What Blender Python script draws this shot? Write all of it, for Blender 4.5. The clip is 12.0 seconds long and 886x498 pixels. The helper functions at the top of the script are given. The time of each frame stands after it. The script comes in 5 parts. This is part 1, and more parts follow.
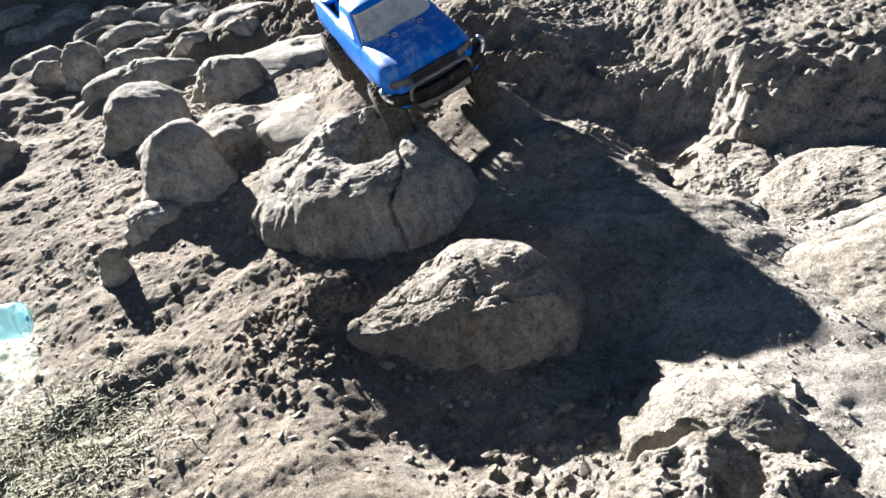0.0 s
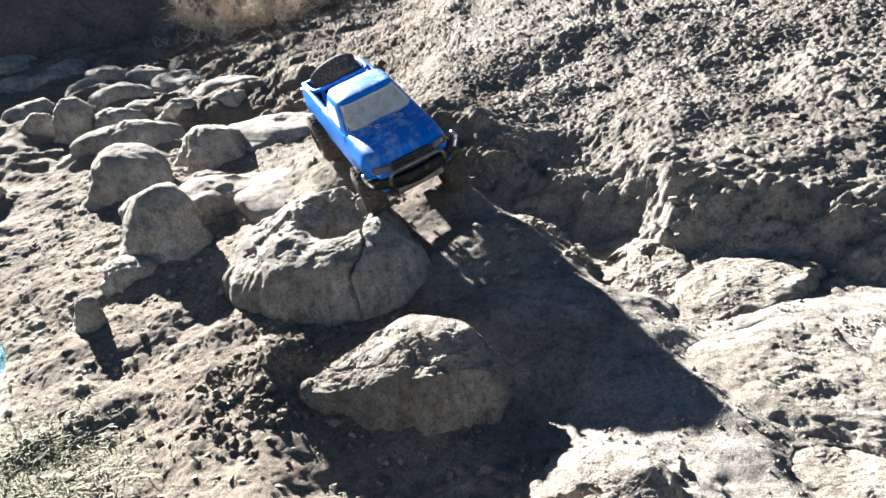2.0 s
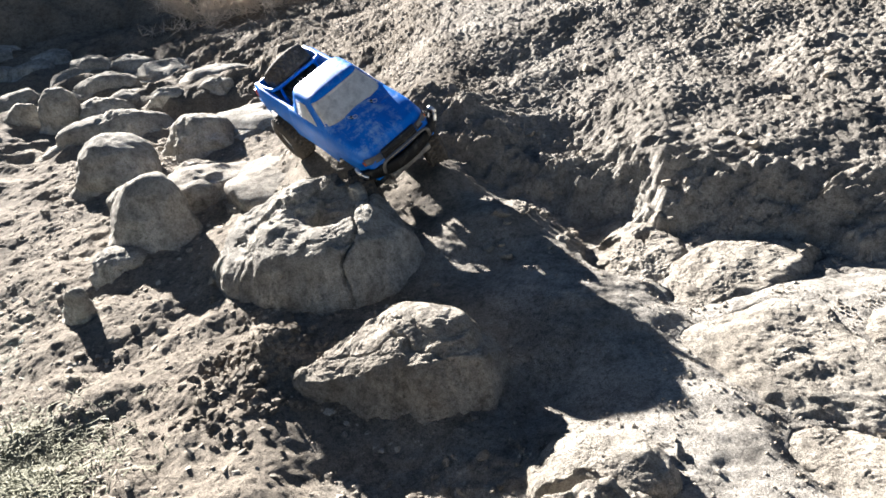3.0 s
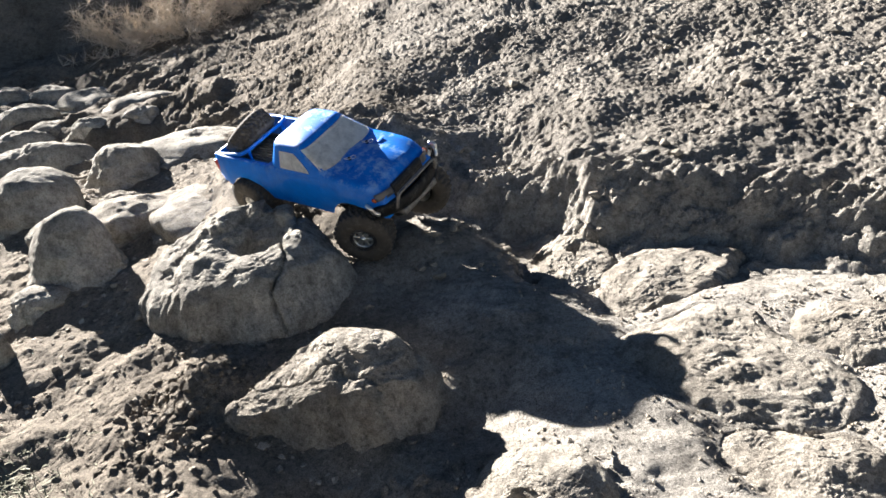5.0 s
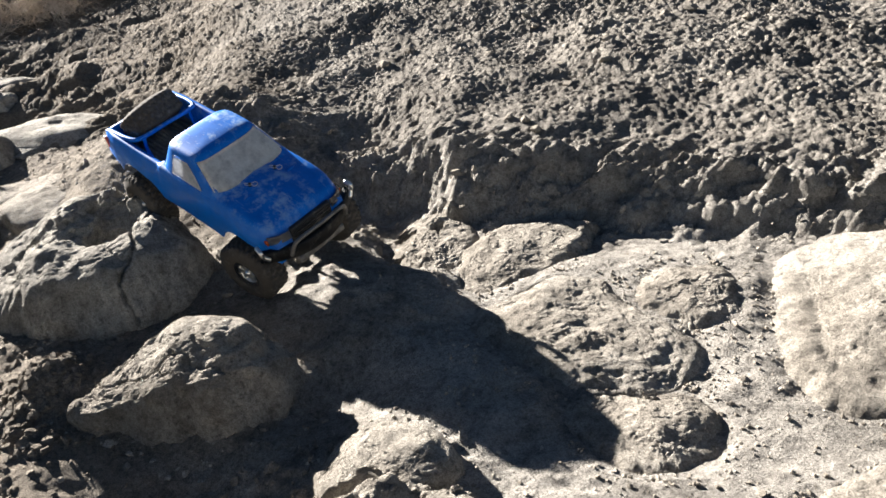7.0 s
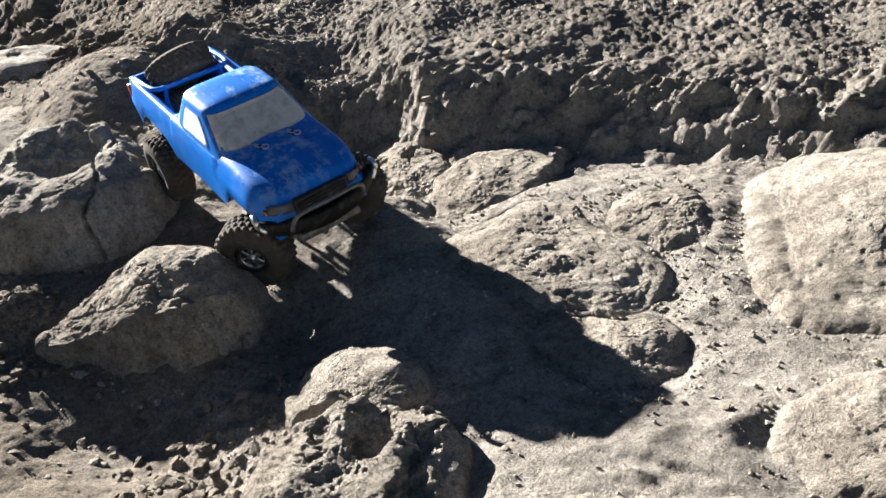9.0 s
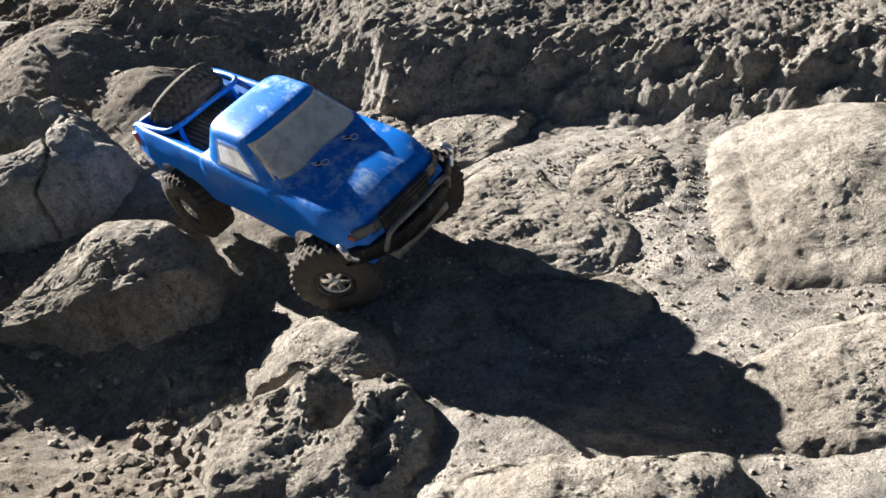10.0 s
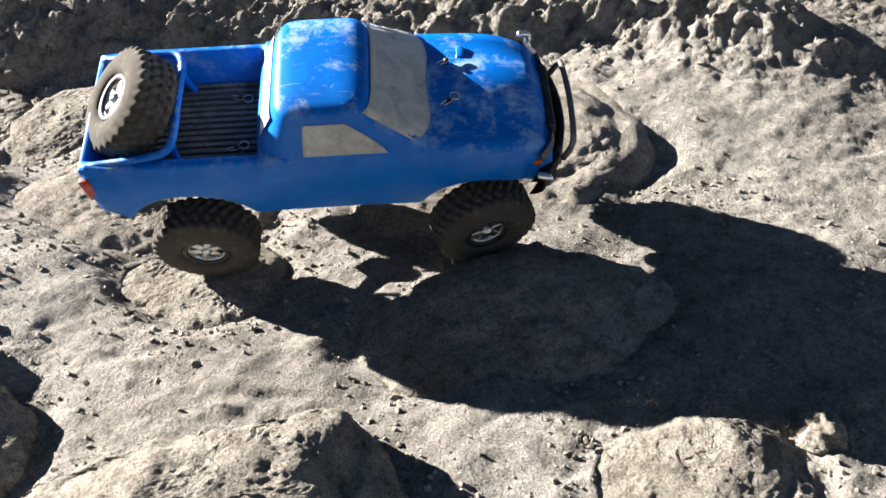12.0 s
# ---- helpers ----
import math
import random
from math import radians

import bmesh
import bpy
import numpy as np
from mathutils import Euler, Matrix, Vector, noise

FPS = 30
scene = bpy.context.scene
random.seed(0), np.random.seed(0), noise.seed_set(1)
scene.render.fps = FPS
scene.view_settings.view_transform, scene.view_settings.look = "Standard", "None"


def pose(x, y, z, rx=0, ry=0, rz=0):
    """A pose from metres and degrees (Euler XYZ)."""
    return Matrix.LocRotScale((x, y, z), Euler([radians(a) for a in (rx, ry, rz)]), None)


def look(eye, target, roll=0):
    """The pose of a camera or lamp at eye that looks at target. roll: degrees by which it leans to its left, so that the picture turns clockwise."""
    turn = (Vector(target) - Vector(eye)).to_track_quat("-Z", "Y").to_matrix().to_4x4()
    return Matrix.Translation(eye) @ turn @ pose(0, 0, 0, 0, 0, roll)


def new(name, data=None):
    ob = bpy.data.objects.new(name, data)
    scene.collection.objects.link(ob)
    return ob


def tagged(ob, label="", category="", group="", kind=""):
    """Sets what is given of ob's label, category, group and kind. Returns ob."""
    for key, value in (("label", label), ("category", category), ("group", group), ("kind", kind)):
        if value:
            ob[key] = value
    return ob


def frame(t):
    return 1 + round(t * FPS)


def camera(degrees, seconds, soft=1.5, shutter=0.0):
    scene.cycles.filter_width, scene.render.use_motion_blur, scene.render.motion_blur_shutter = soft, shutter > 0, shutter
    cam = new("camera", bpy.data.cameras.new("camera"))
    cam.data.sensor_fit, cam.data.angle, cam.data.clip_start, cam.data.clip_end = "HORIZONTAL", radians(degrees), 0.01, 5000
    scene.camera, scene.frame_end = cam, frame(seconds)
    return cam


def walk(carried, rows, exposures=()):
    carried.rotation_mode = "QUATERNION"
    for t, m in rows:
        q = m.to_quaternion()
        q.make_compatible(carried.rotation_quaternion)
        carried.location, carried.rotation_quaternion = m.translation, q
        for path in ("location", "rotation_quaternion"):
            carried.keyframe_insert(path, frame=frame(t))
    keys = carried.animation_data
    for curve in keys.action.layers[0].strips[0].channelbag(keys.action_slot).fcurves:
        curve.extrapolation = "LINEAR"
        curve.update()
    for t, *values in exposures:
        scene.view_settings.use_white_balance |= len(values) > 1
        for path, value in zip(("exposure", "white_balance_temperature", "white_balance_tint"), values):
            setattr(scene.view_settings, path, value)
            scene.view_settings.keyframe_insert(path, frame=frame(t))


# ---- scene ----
cam = camera(59.9, 12.0, soft=1.6)
METRES, EYE, TILT, LEAN, TURN = 0.5, 0.6, -28.0, 9.0, 0.0
ROWS = [
    (0.0, 0.0, 0.0, 0.0, -0.0, 0.0, 0.0),
    (0.5, 0.0395, -0.1562, -0.0085, 0.12, 3.36, -4.24),
    (1.0, 0.0594, -0.2439, 0.0032, -4.03, 6.83, -3.61),
    (1.5, 0.0516, -0.2802, 0.0111, -1.4, 7.3, -5.05),
    (2.0, 0.0502, -0.2953, 0.0074, -2.62, 5.5, -4.31),
    (2.5, 0.049, -0.2906, 0.0078, -3.28, 5.02, -3.86),
    (3.0, 0.0441, -0.2716, 0.0027, -3.24, 4.65, -3.53),
    (5.0, 0.0962, -0.2524, 0.0205, -7.02, 6.04, -0.26),
    (5.5, 0.1449, -0.2465, 0.0128, -7.74, 5.35, -0.39),
    (6.0, 0.2146, -0.2485, 0.0122, -10.98, 4.29, 0.79),
    (6.5, 0.2617, -0.2526, 0.0074, -12.76, 5.04, 1.87),
    (8.5, 0.3031, -0.2549, -0.0286, -14.35, 1.82, 3.18),
    (9.0, 0.3147, -0.2423, -0.0401, -14.82, 0.25, 3.34),
    (9.5, 0.3291, -0.2289, -0.0431, -15.42, -0.17, 3.08),
    (10.0, 0.3668, -0.2187, -0.0694, -16.43, -1.66, 4.9),
    (10.5, 0.4195, -0.2233, -0.0926, -20.66, -2.94, 5.7),
    (11.0, 0.4474, -0.2125, -0.1031, -23.85, -3.38, 6.31),
    (11.5, 0.5064, -0.2137, -0.1212, -28.98, -5.95, 7.14),
    (12.0, 0.6024, -0.2634, -0.1451, -36.87, -5.26, 8.71),
]
walk(cam, [(t, pose(0, 0, EYE, TILT, LEAN, TURN) @ pose(METRES * x, METRES * y, METRES * z, 90 + pitch, roll, yaw)) for t, x, y, z, yaw, pitch, roll in ROWS],
     exposures=((0.0, 2.98, 6150, 10), (1.5, 3.16, 6150, 10), (3.0, 3.05, 6250, 10), (5.5, 2.86, 6350, 10), (6.5, 2.64, 6380, 10), (8.5, 2.53, 6400, 10), (9.5, 2.38, 6400, 10), (11.0, 2.25, 6400, 10), (12.0, 2.53, 6420, 10)))

# ---- light ----
SUN_AZIMUTH, SUN_HEIGHT = 123.0, 22.0  # degrees: counter-clockwise from +x towards the sun, and above the horizon
SUN_POWER, SKY_POWER = 5.0, 0.0130
world = bpy.data.worlds.new("sky")
scene.world = world
world.use_nodes = True
sky = world.node_tree.nodes.new("ShaderNodeTexSky")
sky.sky_type, sky.sun_disc = "NISHITA", False
sky.altitude, sky.dust_density = 3000, 0.3
sky.sun_elevation, sky.sun_rotation = radians(SUN_HEIGHT), radians(90 - SUN_AZIMUTH)
back = world.node_tree.nodes["Background"]
back.inputs["Strength"].default_value = SKY_POWER
world.node_tree.links.new(sky.outputs["Color"], back.inputs["Color"])
sun = new("sun", bpy.data.lights.new("sun", "SUN"))
sun.data.energy, sun.data.angle, sun.data.color = SUN_POWER, radians(0.55), (1.0, 0.94, 0.865)
ca, sa, ce, se = math.cos(radians(SUN_AZIMUTH)), math.sin(radians(SUN_AZIMUTH)), math.cos(radians(SUN_HEIGHT)), math.sin(radians(SUN_HEIGHT))
sun.matrix_world = look((8 * ca * ce, 8 * sa * ce, 8 * se), (0, 0, 0))


# ---- materials ----
def material(name, rough=0.8, metal=0.0, spec=0.3):
    """A node material; returns it with its nodes, its links and its principled shader."""
    m = bpy.data.materials.new(name)
    m.use_nodes = True
    n, l = m.node_tree.nodes, m.node_tree.links
    p = n["Principled BSDF"]
    p.inputs["Roughness"].default_value, p.inputs["Metallic"].default_value = rough, metal
    p.inputs["Specular IOR Level"].default_value = spec
    return m, n, l, p


def noise_node(n, l, scale, detail=6.0, rough=0.6, coords="Object", stretch=(1, 1, 1)):
    tc, mp, t = n.new("ShaderNodeTexCoord"), n.new("ShaderNodeMapping"), n.new("ShaderNodeTexNoise")
    mp.inputs["Scale"].default_value = stretch
    l.new(tc.outputs[coords], mp.inputs["Vector"])
    l.new(mp.outputs["Vector"], t.inputs["Vector"])
    t.inputs["Scale"].default_value, t.inputs["Detail"].default_value, t.inputs["Roughness"].default_value = scale, detail, rough
    return t


def ramp(n, l, source, *stops):
    """A colour ramp over source; stops are (place, colour)."""
    r = n.new("ShaderNodeValToRGB")
    e = r.color_ramp.elements
    while len(e) < len(stops):
        e.new(0.5)
    for k, (at, c) in zip(e, stops):
        k.position, k.color = at, (*c, 1)
    l.new(source, r.inputs["Fac"])
    return r


def mixed(n, l, fac, a, b, kind="MIX"):
    x = n.new("ShaderNodeMix")
    x.data_type, x.blend_type = "RGBA", kind
    for socket, v in ((x.inputs["Factor"], fac), (x.inputs["A"], a), (x.inputs["B"], b)):
        if isinstance(v, (int, float)):
            socket.default_value = v
        elif isinstance(v, tuple):
            socket.default_value = (*v, 1)
        else:
            l.new(v, socket)
    return x.outputs["Result"]


def bumped(n, l, p, *layers):
    """Bump layers of (height socket, strength, depth in metres) laid over one another."""
    last = None
    for height, strength, depth in layers:
        b = n.new("ShaderNodeBump")
        b.inputs["Strength"].default_value, b.inputs["Distance"].default_value = strength, depth
        l.new(height, b.inputs["Height"])
        if last:
            l.new(last, b.inputs["Normal"])
        last = b.outputs["Normal"]
    l.new(last, p.inputs["Normal"])


def earth(name, dark, mid, light, grain=1.0, layered=1.0, scale=1.0, loam_shade=False):
    """Weathered stone or soil: broad stains, middle mottling, fine grain and relief."""
    m, n, l, p = material(name, 0.95, 0, 0.12)
    broad = noise_node(n, l, 5.0 * scale, 4, 0.55)
    middle = noise_node(n, l, 38.0 * scale, 8, 0.68)
    fine = noise_node(n, l, 420.0 * scale, 4, 0.7)
    grit = noise_node(n, l, 135.0 * scale, 5, 0.7)
    bands = noise_node(n, l, 60.0 * scale, 6, 0.65, stretch=(0.5, 0.9, 4.5))
    c1 = ramp(n, l, broad.outputs["Fac"], (0.32, dark), (0.5, mid), (0.68, light))
    c2 = ramp(n, l, middle.outputs["Fac"], (0.32, (0.36, 0.345, 0.33)), (0.48, (1.0, 0.995, 0.98)), (0.64, (1.36, 1.35, 1.33)))
    c3 = ramp(n, l, fine.outputs["Fac"], (0.34, (0.55, 0.54, 0.52)), (0.62, (1.2, 1.2, 1.19)))
    col = mixed(n, l, 0.66, c1.outputs["Color"], c2.outputs["Color"], "MULTIPLY")
    col = mixed(n, l, 0.85, col, c3.outputs["Color"], "MULTIPLY")
    c4 = ramp(n, l, grit.outputs["Fac"], (0.33, (0.45, 0.44, 0.43)), (0.47, (1.02, 1.02, 1.02)), (0.66, (1.3, 1.3, 1.29)))
    col = mixed(n, l, 0.78, col, c4.outputs["Color"], "MULTIPLY")
    if loam_shade:  # browner soil among the boulders, some shade painted in; ragged edge against pale bedrock
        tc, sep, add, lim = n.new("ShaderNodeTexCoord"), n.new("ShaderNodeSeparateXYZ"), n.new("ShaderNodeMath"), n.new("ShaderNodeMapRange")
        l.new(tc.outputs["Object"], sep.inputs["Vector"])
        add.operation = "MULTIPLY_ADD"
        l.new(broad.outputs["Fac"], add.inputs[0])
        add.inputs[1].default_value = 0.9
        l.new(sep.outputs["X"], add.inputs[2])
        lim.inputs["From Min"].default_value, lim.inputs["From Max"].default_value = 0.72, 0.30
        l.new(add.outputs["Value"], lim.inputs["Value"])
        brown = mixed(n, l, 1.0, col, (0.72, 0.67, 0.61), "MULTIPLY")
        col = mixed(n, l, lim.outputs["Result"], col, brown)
        # darker grey-brown clay over the ledge
        slant, clay, reach = n.new("ShaderNodeMath"), n.new("ShaderNodeMath"), n.new("ShaderNodeMapRange")
        slant.operation = clay.operation = "MULTIPLY_ADD"
        l.new(sep.outputs["X"], slant.inputs[0])
        slant.inputs[1].default_value = 0.82
        l.new(sep.outputs["Y"], slant.inputs[2])
        l.new(broad.outputs["Fac"], clay.inputs[0])
        clay.inputs[1].default_value = 0.6
        l.new(slant.outputs["Value"], clay.inputs[2])
        reach.inputs["From Min"].default_value, reach.inputs["From Max"].default_value = 1.95, 2.2
        l.new(clay.outputs["Value"], reach.inputs["Value"])
        col = mixed(n, l, reach.outputs["Result"], col, mixed(n, l, 1.0, col, (0.78, 0.77, 0.755), "MULTIPLY"))
    l.new(col, p.inputs["Base Color"])
    bumped(n, l, p, (middle.outputs["Fac"], 0.6 * grain, 0.008), (bands.outputs["Fac"], 0.5 * layered, 0.008), (grit.outputs["Fac"], 0.6 * grain, 0.0065), (fine.outputs["Fac"], 0.6 * grain, 0.0036))
    return m


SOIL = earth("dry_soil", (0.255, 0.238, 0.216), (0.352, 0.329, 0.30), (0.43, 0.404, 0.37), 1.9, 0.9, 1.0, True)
SANDSTONE = earth("sandstone", (0.275, 0.247, 0.213), (0.376, 0.344, 0.302), (0.465, 0.432, 0.386), 1.9, 1.5)
GREYSTONE = earth("grey_stone", (0.23, 0.215, 0.195), (0.34, 0.32, 0.285), (0.47, 0.445, 0.40), 1.5, 1.0)
CLAY = earth("clay_clod", (0.205, 0.19, 0.17), (0.29, 0.271, 0.245), (0.39, 0.367, 0.335), 1.3, 0.3)
CHIP = earth("stone_chip", (0.20, 0.18, 0.155), (0.36, 0.32, 0.27), (0.53, 0.485, 0.42), 0.8, 0.2, 4.0)


def plain(name, colour, rough, metal=0.0, spec=0.4, dust=0.0, bump=0.0, clear=0.0, scale=60.0, sheen=0.0):
    """Paint, rubber, plastic or metal, with blotches of pale dust where it has some."""
    m, n, l, p = material(name, rough, metal, spec)
    t = noise_node(n, l, scale, 7, 0.65)
    vary = ramp(n, l, t.outputs["Fac"], (0.3, tuple(c * 0.82 for c in colour)), (0.7, tuple(min(1, c * 1.12) for c in colour)))
    col = vary.outputs["Color"]
    if dust:
        big = noise_node(n, l, scale * 0.5, 9, 0.72)
        mask = ramp(n, l, big.outputs["Fac"], (0.56 - 0.14 * dust, (0, 0, 0)), (0.72 - 0.10 * dust, (dust, dust, dust)))
        col = mixed(n, l, mask.outputs["Color"], col, (0.50, 0.46, 0.40))
        r = n.new("ShaderNodeMapRange")
        r.inputs["To Min"].default_value, r.inputs["To Max"].default_value = rough, 0.92
        l.new(mask.outputs["Color"], r.inputs["Value"])
        l.new(r.outputs["Result"], p.inputs["Roughness"])
    l.new(col, p.inputs["Base Color"])
    p.inputs["Coat Weight"].default_value, p.inputs["Coat Roughness"].default_value = clear, 0.28
    p.inputs["Sheen Weight"].default_value, p.inputs["Sheen Roughness"].default_value = sheen, 0.4
    if bump:
        bumped(n, l, p, (t.outputs["Fac"], 0.5, bump))
    return m


BLUE, _n, _l, _p = material("blue_paint", 0.40, 0, 0.26)
_a, _b, _e = noise_node(_n, _l, 26.0, 9, 0.72), noise_node(_n, _l, 70.0, 6, 0.65), noise_node(_n, _l, 60.0, 5, 0.7, stretch=(0.35, 2.2, 1.0))
_tc, _sep, _up, _mul, _add = (_n.new("ShaderNode" + k) for k in ("TexCoord", "SeparateXYZ", "MapRange", "Math", "Math"))
_l.new(_tc.outputs["Normal"], _sep.inputs["Vector"])
_l.new(_sep.outputs["Z"], _up.inputs["Value"])
_up.inputs["From Min"].default_value, _up.inputs["From Max"].default_value, _up.inputs["To Min"].default_value, _up.inputs["To Max"].default_value = 0.45, 0.98, 0.10, 1.0
_c = ramp(_n, _l, _a.outputs["Fac"], (0.50, (0.0, 0.0, 0.0)), (0.60, (0.45, 0.45, 0.45)), (0.72, (0.70, 0.70, 0.70)))
_d = ramp(_n, _l, _e.outputs["Fac"], (0.60, (0.0, 0.0, 0.0)), (0.70, (0.30, 0.30, 0.30)))
_add.operation, _mul.operation = "ADD", "MULTIPLY"
_l.new(_c.outputs["Color"], _add.inputs[0])
_l.new(_d.outputs["Color"], _add.inputs[1])
_l.new(_add.outputs["Value"], _mul.inputs[0])
_l.new(_up.outputs["Result"], _mul.inputs[1])
_f = ramp(_n, _l, _b.outputs["Fac"], (0.3, (0.0, 0.122, 0.51)), (0.7, (0.0, 0.16, 0.62)))
_l.new(mixed(_n, _l, _mul.outputs["Value"], _f.outputs["Color"], (0.44, 0.60, 0.72)), _p.inputs["Base Color"])
_r = _n.new("ShaderNodeMapRange")
_r.inputs["To Min"].default_value, _r.inputs["To Max"].default_value = 0.38, 0.7
_l.new(_mul.outputs["Value"], _r.inputs["Value"])
_l.new(_r.outputs["Result"], _p.inputs["Roughness"])
FILM, _n, _l, _p = material("cloudy_window_film", 0.6, 0, 0.8)
_p.inputs["Sheen Weight"].default_value, _p.inputs["Sheen Roughness"].default_value = 1.0, 0.6
_a, _b = noise_node(_n, _l, 48.0, 6, 0.62), noise_node(_n, _l, 210.0, 4, 0.6)
_c = ramp(_n, _l, _a.outputs["Fac"], (0.34, (0.58, 0.57, 0.53)), (0.52, (0.88, 0.86, 0.80)), (0.68, (0.98, 0.97, 0.92)))
_d = ramp(_n, _l, _b.outputs["Fac"], (0.3, (0.8, 0.8, 0.8)), (0.7, (1.1, 1.1, 1.1)))
_l.new(mixed(_n, _l, 0.6, _c.outputs["Color"], _d.outputs["Color"], "MULTIPLY"), _p.inputs["Base Color"])
RUBBER = plain("tyre_rubber", (0.068, 0.060, 0.051), 0.92, 0, 0.15, 0.12, 0.0006, 0, 120.0)
RIM = plain("worn_chrome", (0.72, 0.71, 0.68), 0.28, 1.0, 0.5, 0.25, 0, 0, 150.0)
BLACK = plain("black_plastic", (0.018, 0.018, 0.019), 0.5, 0, 0.4, 0.25, 0.0004, 0, 90.0)
STEEL = plain("scuffed_steel", (0.15, 0.143, 0.133), 0.5, 0.5, 0.5, 0.4, 0.0004, 0, 90.0)
BARE = plain("bare_bright_metal", (0.75, 0.74, 0.72), 0.3, 1.0, 0.5, 0.1, 0, 0, 90.0)
LINER = plain("bed_liner", (0.10, 0.10, 0.10), 0.6, 0, 0.4, 0.35, 0.0004, 0, 90.0)
LENS = plain("lamp_lens", (0.16, 0.16, 0.165), 0.12, 0.0, 0.6, 0.1, 0, 0.5, 90.0)
AMBER = plain("amber_lens", (0.50, 0.09, 0.015), 0.25, 0, 0.5, 0.1)
RED = plain("red_lens", (0.42, 0.03, 0.02), 0.3, 0, 0.5, 0.3)
STRAW = plain("dry_twig", (0.52, 0.45, 0.37), 0.8, 0, 0.2, 0, 0, 0, 300.0)
GRASS = plain("dry_grass", (0.21, 0.205, 0.14), 0.8, 0, 0.2, 0, 0, 0, 300.0)
# scrub leaf colour is paled to stand in for haze over the hillside
SCRUB = plain("scrub_leaf", (0.25, 0.275, 0.255), 0.8, 0, 0.2, 0, 0, 0, 20.0)
BLUE_CAP = plain("blue_cap", (0.05, 0.35, 0.55), 0.4)

PET, _n, _l, _p = material("clear_bottle_plastic", 0.08, 0, 0.5)
_p.inputs["Base Color"].default_value, _p.inputs["Transmission Weight"].default_value, _p.inputs["IOR"].default_value = (0.62, 0.84, 0.88, 1), 0.93, 1.25


# ---- helpers ----
def mesh_from(name, verts, faces, mat=None, smooth=True):
    me = bpy.data.meshes.new(name)
    me.from_pydata([tuple(map(float, v)) for v in verts], [], [tuple(map(int, f)) for f in faces])
    if mat:
        me.materials.append(mat)
    me.polygons.foreach_set("use_smooth", [smooth] * len(me.polygons))
    me.update()
    return me


def part(name, bm, mat, parent, label="", smooth=True):
    """Links a bmesh as one mesh object under a thing or a part."""
    me = bpy.data.meshes.new(name)
    bm.to_mesh(me)
    bm.free()
    me.materials.append(mat)
    me.polygons.foreach_set("use_smooth", [smooth] * len(me.polygons))
    ob = new(name, me)
    ob.parent = parent
    return tagged(ob, label)


def add_box(bm, x0, x1, y0, y1, z0, z1, bevel=0.0, m=None):
    vs = bmesh.ops.create_cube(bm, size=1)["verts"]
    for v in vs:
        v.co = Vector(((x0 + x1) / 2 + v.co.x * (x1 - x0), (y0 + y1) / 2 + v.co.y * (y1 - y0), (z0 + z1) / 2 + v.co.z * (z1 - z0)))
    if bevel:
        es = {e for v in vs for e in v.link_edges}
        vs = bmesh.ops.bevel(bm, geom=list(es), offset=bevel, segments=2, affect="EDGES", profile=0.5)["verts"]
    if m:
        bmesh.ops.transform(bm, matrix=m, verts=[v for v in vs if v.is_valid])
    return vs


def add_tube(bm, points, radius, sides=10, closed=False):
    """A round bar along points."""
    pts = [Vector(p) for p in points]
    rings = []
    up = Vector((0.01, 0.02, 1)).normalized()
    for i, p in enumerate(pts):
        a = pts[i - 1] if i or closed else p
        b = pts[(i + 1) % len(pts)] if i < len(pts) - 1 or closed else p
        d = (b - a).normalized()
        s = d.cross(up if abs(d.dot(up)) < 0.95 else Vector((1, 0, 0))).normalized()
        u = s.cross(d)
        r = radius[i] if isinstance(radius, (list, tuple)) else radius
        rings.append([bm.verts.new(p + r * (math.cos(2 * math.pi * k / sides) * s + math.sin(2 * math.pi * k / sides) * u)) for k in range(sides)])
    for i in range(len(rings) - (0 if closed else 1)):
        a, b = rings[i], rings[(i + 1) % len(rings)]
        for k in range(sides):
            bm.faces.new((a[k], a[(k + 1) % sides], b[(k + 1) % sides], b[k]))
    if not closed:
        bm.faces.new(rings[0][::-1])
        bm.faces.new(rings[-1])


def bent(points, steps=6):
    """A smooth line through points (Catmull-Rom)."""
    p = [Vector(q) for q in points]
    p = [2 * p[0] - p[1]] + p + [2 * p[-1] - p[-2]]
    out = []
    for i in range(1, len(p) - 2):
        for k in range(steps):
            t = k / steps
            out.append(0.5 * (2 * p[i] + (p[i + 1] - p[i - 1]) * t + (2 * p[i - 1] - 5 * p[i] + 4 * p[i + 1] - p[i + 2]) * t * t + (3 * p[i] - p[i - 1] - 3 * p[i + 1] + p[i + 2]) * t**3))
    return out + [p[-2]]


def add_lathe(bm, profile, sides=48):
    """Turns a profile of (radius, y) round the y axis; closed when the profile closes."""
    rings = [[bm.verts.new((r * math.cos(2 * math.pi * k / sides), y, r * math.sin(2 * math.pi * k / sides))) for k in range(sides)] for r, y in profile]
    for a, b in zip(rings, rings[1:]):
        for k in range(sides):
            bm.faces.new((a[k], a[(k + 1) % sides], b[(k + 1) % sides], b[k]))
    return rings


# ---- noise, for arrays of points ----
_rng = np.random.RandomState(7)
_PERM = np.concatenate([_rng.permutation(256)] * 3)
_GRAD = _rng.normal(size=(256, 3))
_GRAD /= np.linalg.norm(_GRAD, axis=1, keepdims=True)


